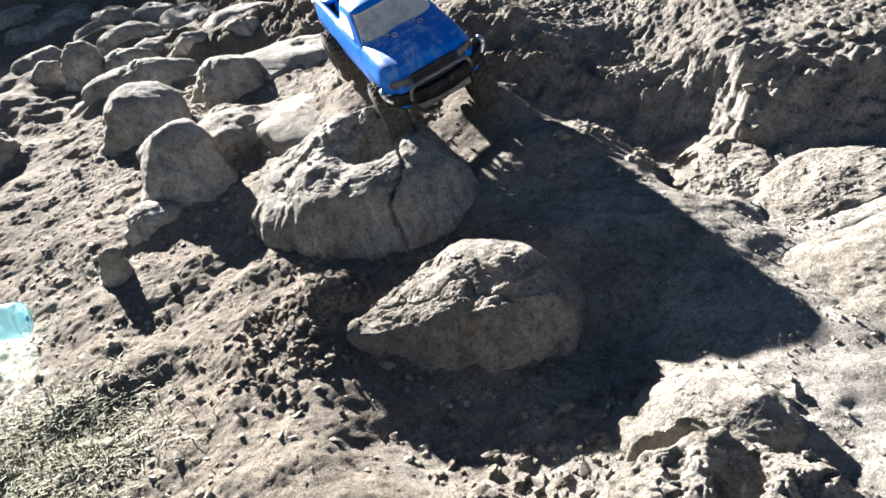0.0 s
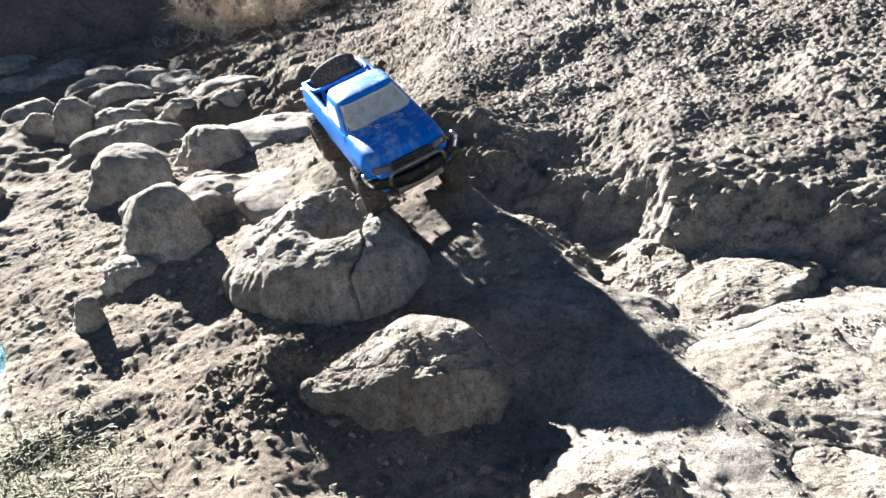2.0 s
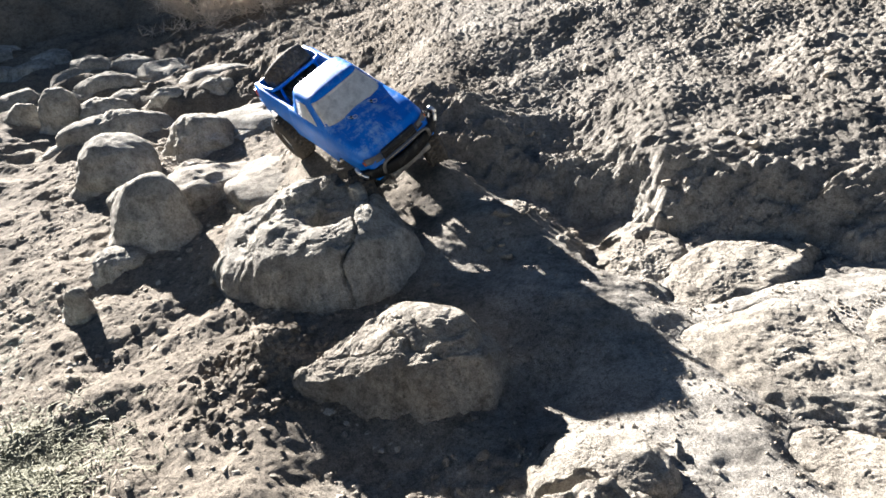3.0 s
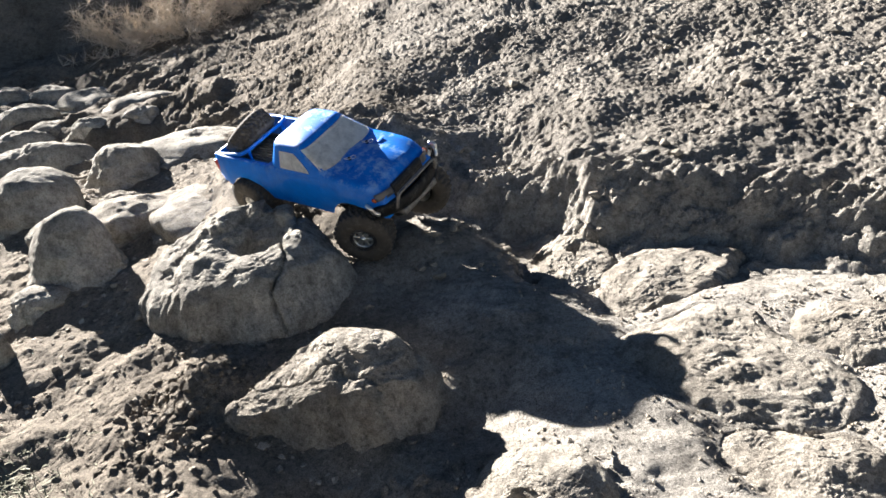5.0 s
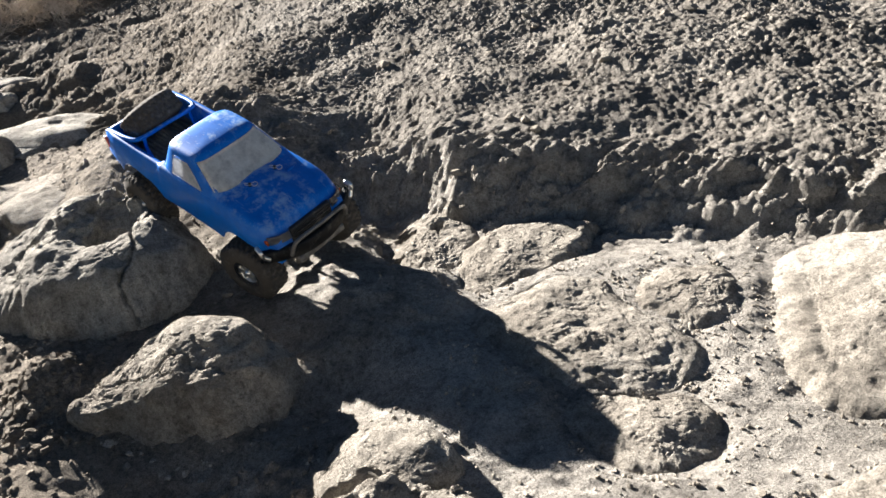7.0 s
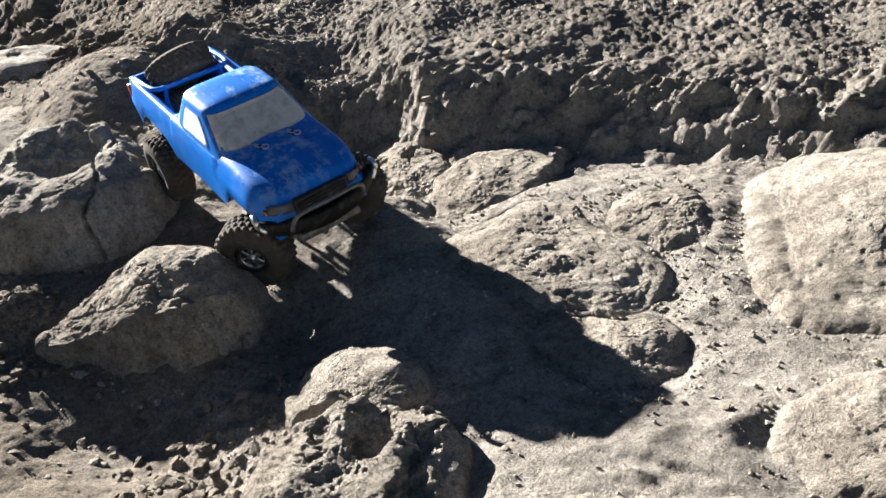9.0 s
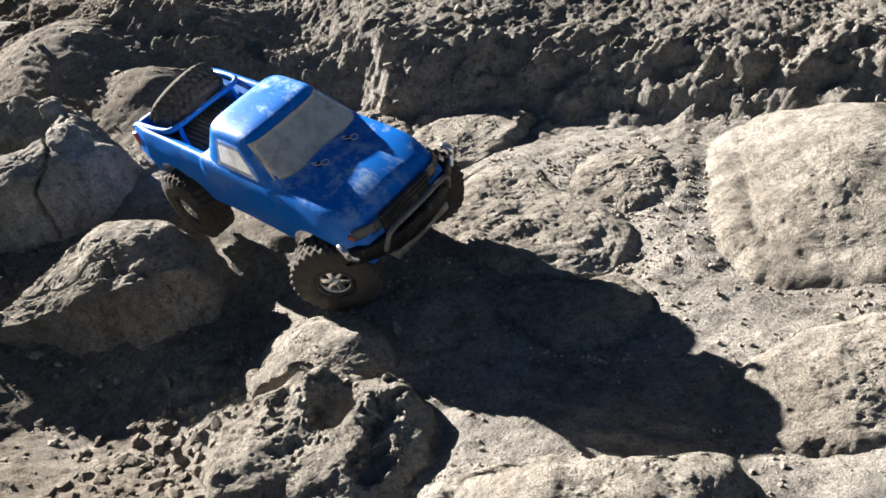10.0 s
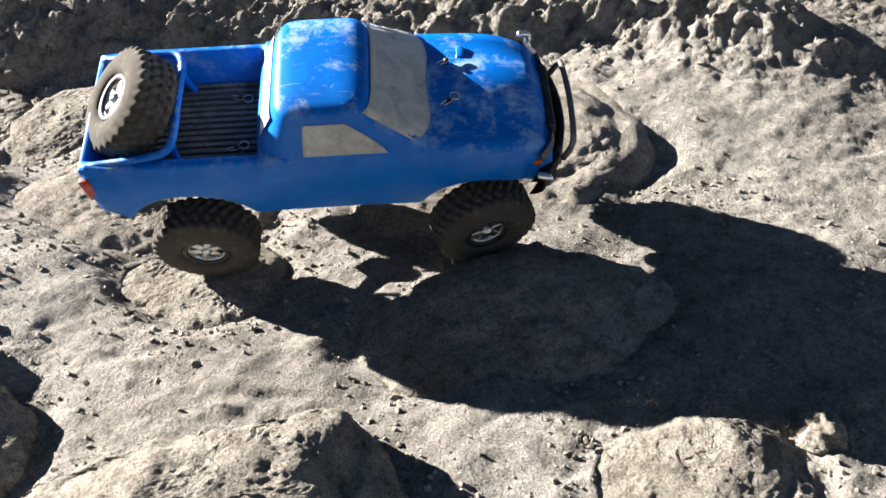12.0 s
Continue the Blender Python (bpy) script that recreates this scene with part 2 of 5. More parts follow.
def perlin(p):
    """Gradient noise, about -0.8 to 0.8, at points (n, 3)."""
    i = np.floor(p).astype(int)
    f = p - i
    u = f * f * f * (f * (f * 6 - 15) + 10)
    i &= 255
    total = np.zeros(len(p))
    for dx in (0, 1):
        for dy in (0, 1):
            for dz in (0, 1):
                h = _PERM[_PERM[_PERM[i[:, 0] + dx] + i[:, 1] + dy] + i[:, 2] + dz]
                g = _GRAD[h]
                w = (u[:, 0] if dx else 1 - u[:, 0]) * (u[:, 1] if dy else 1 - u[:, 1]) * (u[:, 2] if dz else 1 - u[:, 2])
                total += w * (g[:, 0] * (f[:, 0] - dx) + g[:, 1] * (f[:, 1] - dy) + g[:, 2] * (f[:, 2] - dz))
    return total * 1.4


def fbm(p, octaves=4, gain=0.5, ridge=False):
    out, amp = np.zeros(len(p)), 1.0
    for k in range(octaves):
        n = perlin(p * 2.03**k + 17.3 * k)
        out += amp * ((0.5 - np.abs(n)) * 2 - 0.4 if ridge else n)
        amp *= gain
    return out


def cells(p):
    """Nearest and second nearest distance to scattered points, and the nearest one's random value, in the plane."""
    i = np.floor(p).astype(int)
    f1, f2, val = np.full(len(p), 9.0), np.full(len(p), 9.0), np.zeros(len(p))
    for dx in (-1, 0, 1):
        for dy in (-1, 0, 1):
            cx, cy = i[:, 0] + dx, i[:, 1] + dy
            h = _PERM[_PERM[cx & 255] + (cy & 255)]
            qx, qy = cx + 0.5 + 0.45 * _GRAD[h, 0], cy + 0.5 + 0.45 * _GRAD[h, 1]
            d = np.hypot(p[:, 0] - qx, p[:, 1] - qy)
            near = d < f1
            f2 = np.where(near, f1, np.minimum(f2, d))
            val = np.where(near, h / 255.0, val)
            f1 = np.where(near, d, f1)
    return f1, f2, val


def smooth_step(a, b, v):
    u = np.clip((v - a) / (b - a), 0, 1)
    return u * u * (3 - 2 * u)


# ---- stones rising from the ground: a shoulder line round each (x, y, height) and heights on its top ----
STONES = {
    "long": ([(0.098, 0.915, 0.03), (0.076, 0.937, 0.05), (0.02, 0.967, 0.082), (-0.06, 1.0, 0.085), (-0.125, 0.998, 0.055), (-0.175, 0.985, 0.015), (-0.24, 0.955, -0.008),
              (-0.215, 0.928, -0.008), (-0.15, 0.91, 0.005), (-0.08, 0.872, 0.03), (-0.02, 0.845, 0.052), (0.05, 0.848, 0.06), (0.088, 0.878, 0.048)],
             [(0.0, 0.94, 0.103), (0.05, 0.905, 0.099), (-0.055, 0.965, 0.094), (-0.066, 0.92, 0.07), (-0.125, 0.955, 0.034), (-0.02, 0.88, 0.072)]),
    "large": ([(-0.045, 1.25, 0.085), (-0.06, 1.33, 0.105), (-0.12, 1.40, 0.14), (-0.19, 1.45, 0.165), (-0.27, 1.45, 0.155), (-0.36, 1.44, 0.12), (-0.435, 1.40, 0.08), (-0.45, 1.33, 0.06),
               (-0.40, 1.255, 0.055), (-0.33, 1.19, 0.075), (-0.24, 1.15, 0.095), (-0.16, 1.135, 0.11), (-0.09, 1.165, 0.11)],
              [(-0.19, 1.425, 0.188), (-0.255, 1.36, 0.178), (-0.14, 1.385, 0.17), (-0.137, 1.275, 0.160), (-0.10, 1.23, 0.142), (-0.18, 1.245, 0.152), (-0.215, 1.20, 0.134), (-0.32, 1.27, 0.125),
               (-0.37, 1.36, 0.115), (-0.195, 1.33, 0.125), (-0.24, 1.29, 0.128)]),
    "pale": ([(0.292, 0.625, 0.018), (0.27, 0.685, 0.024), (0.21, 0.735, 0.014), (0.15, 0.73, 0.0), (0.105, 0.69, -0.014), (0.115, 0.65, -0.006), (0.17, 0.625, 0.01), (0.24, 0.59, 0.014)],
             [(0.20, 0.69, 0.032), (0.25, 0.65, 0.034), (0.17, 0.67, 0.02)]),
    "crater": ([(0.30, 0.525, 0.0), (0.29, 0.57, 0.016), (0.235, 0.605, 0.026), (0.165, 0.625, 0.022), (0.10, 0.61, 0.003), (0.055, 0.57, -0.016), (0.07, 0.50, -0.022), (0.13, 0.45, -0.022),
                (0.21, 0.425, -0.024), (0.28, 0.46, -0.022)],
               [(0.205, 0.60, 0.034), (0.25, 0.54, 0.027), (0.195, 0.563, 0.004), (0.19, 0.505, 0.004), (0.12, 0.56, 0.008), (0.16, 0.475, 0.0), (0.225, 0.465, -0.008)]),
    "knob": ([(0.47, 1.16, 0.055), (0.468, 1.24, 0.07), (0.42, 1.30, 0.072), (0.35, 1.30, 0.052), (0.29, 1.25, 0.032), (0.27, 1.18, 0.016), (0.30, 1.11, 0.014), (0.37, 1.08, 0.022), (0.43, 1.11, 0.036)],
             [(0.40, 1.245, 0.067), (0.34, 1.26, 0.05), (0.37, 1.17, 0.053)]),
    "shelf_b": ([(0.665, 1.09, 0.09), (0.62, 1.14, 0.088), (0.54, 1.165, 0.076), (0.46, 1.17, 0.06), (0.41, 1.10, 0.05), (0.385, 1.02, 0.038), (0.42, 0.985, 0.038), (0.50, 1.0, 0.052), (0.56, 1.015, 0.063), (0.61, 1.045, 0.078)],
                [(0.56, 1.05, 0.073), (0.55, 1.1, 0.081), (0.46, 1.06, 0.061)]),
    "shelf_c": ([(0.66, 0.72, 0.040), (0.64, 0.80, 0.054), (0.61, 0.87, 0.058), (0.60, 0.93, 0.066), (0.54, 0.962, 0.062), (0.44, 0.955, 0.046), (0.375, 0.925, 0.028), (0.385, 0.85, 0.020), (0.43, 0.77, 0.018),
                 (0.49, 0.715, 0.016), (0.56, 0.67, 0.018), (0.62, 0.66, 0.024)],
                [(0.48, 0.882, 0.058), (0.52, 0.788, 0.049), (0.58, 0.82, 0.058), (0.59, 0.74, 0.046)]),
    "shelf_d": ([(0.768, 0.80, 0.070), (0.775, 0.86, 0.076), (0.715, 0.90, 0.077), (0.645, 0.885, 0.066), (0.635, 0.83, 0.06), (0.67, 0.77, 0.052), (0.73, 0.755, 0.058)],
                [(0.69, 0.865, 0.078), (0.74, 0.81, 0.073)]),
    "shelf_e": ([(0.612, 0.60, 0.022), (0.60, 0.645, 0.022), (0.53, 0.69, 0.019), (0.455, 0.70, 0.012), (0.44, 0.64, 0.004), (0.48, 0.57, 0.002), (0.53, 0.53, 0.004), (0.59, 0.55, 0.016)],
                [(0.53, 0.62, 0.024), (0.58, 0.60, 0.029)]),
    "dome": ([(1.10, 0.45, 0.085), (1.17, 0.60, 0.11), (1.12, 0.74, 0.125), (1.0, 0.82, 0.115), (0.90, 0.85, 0.09), (0.835, 0.795, 0.07), (0.78, 0.70, 0.054), (0.745, 0.62, 0.040), (0.755, 0.545, 0.034), (0.83, 0.49, 0.038), (0.95, 0.44, 0.055)],
             [(0.911, 0.673, 0.123), (0.945, 0.666, 0.129), (0.846, 0.675, 0.095), (0.854, 0.572, 0.084), (0.96, 0.60, 0.113), (1.065, 0.498, 0.122), (1.05, 0.65, 0.138)]),
    "low_right": ([(0.93, 0.25, 0.05), (0.90, 0.36, 0.055), (0.80, 0.42, 0.053), (0.73, 0.43, 0.045), (0.655, 0.43, 0.025), (0.60, 0.40, 0.003), (0.61, 0.33, 0.003), (0.68, 0.28, 0.018), (0.80, 0.22, 0.03)],
                  [(0.731, 0.387, 0.06), (0.80, 0.35, 0.068)]),
    "low_dome": ([(0.545, 0.255, 0.025), (0.53, 0.30, 0.048), (0.48, 0.33, 0.055), (0.40, 0.375, 0.035), (0.31, 0.42, 0.0), (0.255, 0.40, -0.018), (0.29, 0.33, 0.01), (0.36, 0.27, 0.03), (0.46, 0.215, 0.04), (0.53, 0.22, 0.018)],
                 [(0.446, 0.30, 0.065), (0.37, 0.35, 0.047), (0.41, 0.30, 0.056), (0.50, 0.28, 0.062)]),
    "low_near": ([(0.865, 0.045, 0.02), (0.84, 0.09, 0.032), (0.77, 0.13, 0.032), (0.70, 0.15, 0.015), (0.67, 0.10, 0.01), (0.73, 0.03, 0.02), (0.81, 0.0, 0.02)], [(0.79, 0.07, 0.042)]),
}


def rim_line(rim, n=240):
    """A smooth closed line through the shoulder points."""
    q, k = np.array(rim), len(rim)
    u = np.arange(n) / n * k
    i, t = np.floor(u).astype(int), (u % 1)[:, None]
    a, b, c, d = q[(i - 1) % k], q[i % k], q[(i + 1) % k], q[(i + 2) % k]
    return 0.5 * (2 * b + (c - a) * t + (2 * a - 5 * b + 4 * c - d) * t**2 + (3 * b - a - 3 * c + d) * t**3)


def inside(rim, x, y):
    """How far out a place lies from a stone's middle: 0 there, 1 on the shoulder line."""
    q = rim_line(rim)
    cx, cy = q[:, :2].mean(0)
    ang, far = np.arctan2(q[:, 1] - cy, q[:, 0] - cx), np.hypot(q[:, 0] - cx, q[:, 1] - cy)
    o = np.argsort(ang)
    return np.hypot(x - cx, y - cy) / np.interp(np.arctan2(y - cy, x - cx), ang[o], far[o], period=2 * np.pi)


def sheet(points):
    """A bending sheet laid over points (x, y, z), as a function of x and y."""
    q = np.array(points)
    n = len(q)

    def bend(d2):
        return 0.5 * d2 * np.log(d2 + 1e-12)

    a = np.zeros((n + 3, n + 3))
    a[:n, :n] = bend(((q[:, None, :2] - q[None, :, :2]) ** 2).sum(2)) + 2e-5 * np.eye(n)
    a[:n, n], a[:n, n + 1:] = 1, q[:, :2]
    a[n:, :n] = a[:n, n:].T
    w = np.linalg.solve(a, np.concatenate([q[:, 2], np.zeros(3)]))
    return lambda x, y: bend((x[:, None] - q[:, 0]) ** 2 + (y[:, None] - q[:, 1]) ** 2) @ w[:n] + w[n] + w[n + 1] * x + w[n + 2] * y


# ---- the ground: one sheet from the rocks to the far hillside ----
LEDGE = [(-30.0, 50.0), (-3.0, 6.5), (-1.4, 4.0), (-0.6, 2.6), (-0.15, 1.95), (0.07, 1.62), (0.2, 1.5), (0.33, 1.4), (0.47, 1.25), (0.62, 1.13), (0.79, 1.055), (0.87, 0.965), (0.95, 0.885), (1.05, 0.83), (1.25, 0.67), (1.6, 0.3), (2.4, -0.5), (6.0, -3.5), (60.0, -40.0)]


def above_ledge(x, y):
    """Distance from the foot of the low earth ledge, positive on its upper side."""
    best, side = np.full(x.shape, 99.0), np.ones(x.shape)
    for (ax, ay), (bx, by) in zip(LEDGE[:-1], LEDGE[1:]):
        ux, uy = bx - ax, by - ay
        t = np.clip(((x - ax) * ux + (y - ay) * uy) / (ux * ux + uy * uy), 0, 1)
        dx, dy = x - ax - t * ux, y - ay - t * uy
        d = np.hypot(dx, dy)
        near = d < best
        best, side = np.where(near, d, best), np.where(near, np.sign(ux * dy - uy * dx), side)
    return best * side


# swells and hollows: x, y, radius, height
SWELLS = [(-0.17, 1.76, 0.25, 0.143), (0.12, 1.34, 0.14, 0.05), (0.02, 1.51, 0.08, 0.062), (0.75, 1.35, 0.14, 0.026), (0.24, 1.05, 0.14, 0.023), (1.05, 0.66, 0.22, 0.06), (1.42, 0.56, 0.24, 0.09), (-0.285, 1.04, 0.05, 0.045)]
HOLLOWS = [(0.63, 1.16, 0.08, -0.041), (0.29, 1.6, 0.14, -0.064), (0.15, 0.85, 0.08, -0.042), (0.33, 1.29, 0.08, -0.033), (0.35, 1.95, 0.25, -0.045), (0.3, 1.39, 0.08, -0.031),
           (-0.12, 0.81, 0.14, -0.05), (0.03, 0.63, 0.08, -0.021), (-0.05, 0.68, 0.13, -0.035), (0.45, 1.42, 0.09, -0.03), (-0.10, 0.76, 0.10, -0.015), (0.08, 1.21, 0.07, -0.024), (0.10, 0.99, 0.06, -0.015)]


def ground_base(x, y):
    """The lie of the land, without its small relief."""
    p = np.stack([x, y, 0 * x], 1)
    d = above_ledge(x + 0.035 * perlin(p * 7), y + 0.035 * perlin(p * 7 + 9))
    n1, n2, n3 = 0.035 * fbm(p * 10 + 1, 3), 0.045 * fbm(p * 8 + 30, 3), 0.05 * fbm(p * 8 + 60, 3)
    step = 0.032 * smooth_step(-0.018, 0.018, d + n1) + 0.028 * smooth_step(-0.016, 0.016, d - 0.035 + n2) + 0.022 * smooth_step(-0.014, 0.014, d - 0.085 + n3)
    xs, ys = np.clip(x, -3, 2.2), np.clip(y, -0.6, 4.2)
    z = -0.0994 + 0.0927 * xs + 0.1119 * ys + (step + 0.018 * np.exp(-(((d - 0.06) / 0.06) ** 2)) - 0.014 * np.exp(-(((d + 0.07) / 0.06) ** 2))) * smooth_step(-0.2, 0.1, x) * (1 - 0.3 * smooth_step(0.5, 0.8, x) - 0.6 * smooth_step(1.25, 1.65, x)) + 0.0725 * np.clip(d, 0, 1.2)
    z += -0.0734 * np.minimum(xs, 0) ** 2 * np.exp(-np.abs(xs)) + 0.0719 * np.clip(0.6 - y, 0, 1)
    for sx, sy, r, h in SWELLS + HOLLOWS:
        z += h * np.exp(-((x - sx) ** 2 + (y - sy) ** 2) / r**2)
    # a narrow spur running down from the lip of the ledge
    sx, sy = 0.47 - 0.385, 1.41 - 1.2
    t = np.clip(((x - 0.385) * sx + (y - 1.2) * sy) / (sx * sx + sy * sy), 0, 1)
    away = np.hypot(x - 0.385 - t * sx, y - 1.2 - t * sy) + 0.016 * perlin(p * 17)
    z += (0.014 + 0.010 * t * (1.3 - t)) * np.exp(-((away / 0.052) ** 4)) * (1 + 0.35 * fbm(p * 26, 3))
    # the earth meets each stone's shoulder and lies lower under its top
    for rim, tops in STONES.values():
        q = np.array(rim)
        near = (x > q[:, 0].min() - 0.08) & (x < q[:, 0].max() + 0.08) & (y > q[:, 1].min() - 0.08) & (y < q[:, 1].max() + 0.08)
        if near.any():
            r = inside(rim, x[near], y[near])
            top = sheet(list(rim) + list(tops))(x[near], y[near])
            under = 1 - smooth_step(0.75, 0.98, r)
            z[near] -= (1 - smooth_step(1.0, 1.3, r)) * np.clip(z[near] - top + 0.003 + 0.022 * under, 0, 0.010 + 0.06 * under)
    # the shaded hillside beyond, and gentle land all round
    far = y - 0.25 * x - 5.3 + 0.4 * perlin(p * 0.6)
    z += np.clip(far, 0, 2.3) * 0.75 + 0.25 * fbm(p * 0.35, 3) * smooth_step(4.5, 9, np.hypot(x, y))
    return z, d


def ground_height(x, y):
    x, y = np.atleast_1d(np.asarray(x, float)), np.atleast_1d(np.asarray(y, float))
    z, d = ground_base(x, y)
    p = np.stack([x, y, 0 * x], 1)
    near = (1 - smooth_step(4.0, 8.0, np.hypot(x, y - 1))) * (1 - smooth_step(2.0, 3.0, x)) * (1 - smooth_step(-2.6, -3.6, x)) * (1 - smooth_step(-0.4, -1.2, y))
    clods = smooth_step(0.06, 0.30, d + 0.10 * perlin(p * 4)) * near
    left = smooth_step(-0.1, -0.45, x + 0.12 * perlin(p * 5 + 3)) * (1 - clods) * near
    bare = (1 - clods) * (1 - left) * near
    # crumbly clods on the upper slope, in two sizes
    coarse = 1 - smooth_step(3.4, 5.0, y)
    warp = 0.5 * np.stack([fbm(p * 14, 2), fbm(p * 14 + 5, 2), 0 * x], 1)
    f1, f2, v = cells(p * 26 + warp)
    g1, g2, w = cells(p * 47 + 3.1 + 1.6 * warp)
    patch = 0.25 + 0.75 * smooth_step(-0.2, 0.25, perlin(p * 2.3 + 4))
    rubble = 0.0035 * v * smooth_step(0.02, 0.3, f2 - f1) + 0.0035 * w * smooth_step(0.02, 0.2, g2 - g1)
    z += clods * (patch * (rubble * coarse + 0.008 * fbm(p * 22, 5, 0.64) * (0.3 + 0.7 * coarse)) + 0.026 * fbm(p * 4.5, 3) + coarse * 0.006 * fbm(p * 70, 4, 0.65))
    hummock = smooth_step(0.1, -0.4, x) * smooth_step(1.9, 2.5, y) * (1 - smooth_step(5.5, 7, y))
    z += hummock * (0.055 * fbm(p * np.array([2.1, 3.0, 1]) + 5, 4, 0.5) + 0.02 * fbm(p * 6, 3, ridge=True)) * (1 - 0.7 * clods)
    # thin broken layers at the lip of the ledge, running along it
    lip = np.exp(-((d - 0.07) / 0.10) ** 2) * near * (1 - smooth_step(1.25, 1.65, x))
    q = fbm(p * np.array([7, 16, 1]), 5, 0.58)
    z += lip * (0.026 * (np.floor(q * 5) / 5 * 0.75 + 0.25 * q) + 0.012 * fbm(p * np.array([30, 60, 1]), 4, 0.6))
    z += np.exp(-((d - 0.03) / 0.09) ** 2) * near * smooth_step(0.3, 0.7, x) * (0.005 * fbm(p * 45, 4, 0.6) + 0.007 * fbm(p * 20 + 7, 3))
    # flaky ground in low steps
    h1, h2, u = cells(p * 34 + 8.7 + warp)
    q = fbm(p * 9, 5, 0.58)
    z += left * (0.018 * fbm(p * 5, 3) + 0.011 * (0.5 * q + 0.5 * np.floor(q * 6) / 6) + 0.0012 * u * smooth_step(0.01, 0.10, h2 - h1) + 0.0018 * fbm(p * 60, 4, 0.65))
    # worn bedrock in faint layers, and sand
    q = fbm(p * np.array([9, 17, 1]) + 2, 5, 0.55)
    z += bare * (0.009 * fbm(p * 4 + 2, 3) + 0.005 * (0.75 * q + 0.25 * np.floor(q * 5) / 5) + 0.0026 * fbm(np.stack([16 * (0.8 * x - 0.6 * y), 62 * (0.6 * x + 0.8 * y), 0 * x], 1), 4, 0.6) * (0.4 + smooth_step(-0.1, 0.2, perlin(p * 6))))
    return z


def grid_line(lo, hi, step, reach, growth=1.13, keep=0.0):
    """Even steps from lo to hi, then growing ones out to reach on both sides."""
    mid, a, b = list(np.arange(lo, hi, step)), [], []
    for start, sign, line in ((lo, -1, a), (mid[-1], 1, b)):
        s, v = step, start
        while abs(v) < reach:
            s = min(s * (1.03 if s < 0.04 else growth), 6.0 if v > keep or sign < 0 else 0.014)
            v += sign * s
            line.append(v)
    return np.array(a[::-1] + mid + b)


def build_ground():
    gx, gy = grid_line(-1.15, 1.5, GROUND_STEP, 120), grid_line(-0.05, 2.3, GROUND_STEP, 120, keep=4.6)
    X, Y = np.meshgrid(gx, gy)
    x, y = X.ravel(), Y.ravel()
    z = ground_height(x, y)
    # the crumbling lip of the ledge hangs out a little over its foot
    e, d = 0.01, above_ledge(x, y)
    sx, sy = (above_ledge(x + e, y) - d) / e, (above_ledge(x, y + e) - d) / e
    p = np.stack([x, y, 0 * x], 1)
    out = 0.022 * np.exp(-(((d - 0.085 - 0.02 * perlin(p * 9)) / 0.034) ** 2)) * smooth_step(0.1, 0.3, x) * smooth_step(1.7, 1.3, x) * np.clip(0.75 + 0.9 * perlin(p * 15) + 0.4 * perlin(p * 40), 0.15, 1)
    x, y = x - out * sx, y - out * sy
    me = bpy.data.meshes.new("ground")
    me.vertices.add(len(x))
    me.vertices.foreach_set("co", np.stack([x, y, z], 1).ravel())
    nx, ny = len(gx), len(gy)
    i = (np.arange(ny - 1)[:, None] * nx + np.arange(nx - 1)).ravel()
    quads = np.stack([i, i + 1, i + nx + 1, i + nx], 1)
    me.loops.add(quads.size)
    me.loops.foreach_set("vertex_index", quads.ravel())
    me.polygons.add(len(quads))
    me.polygons.foreach_set("loop_start", np.arange(len(quads)) * 4)
    me.polygons.foreach_set("use_smooth", np.ones(len(quads), bool))
    me.update()
    me.validate()
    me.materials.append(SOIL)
    return tagged(new("ground", me), "dry pale brown eroded earth with worn sandstone and crumbly clods", "ground", kind="structure")


GROUND_STEP = 0.0045
build_ground()


def gz(x, y):
    return float(ground_height(x, y)[0])


# ---- boulders ----
_BALLS = {}


def ball(level):
    """Directions and faces of an even ball."""
    if level not in _BALLS:
        bm = bmesh.new()
        bmesh.ops.create_icosphere(bm, subdivisions=level, radius=1)
        _BALLS[level] = (np.array([v.co[:] for v in bm.verts]), [[v.index for v in f.verts] for f in bm.faces])
        bm.free()
    return _BALLS[level]


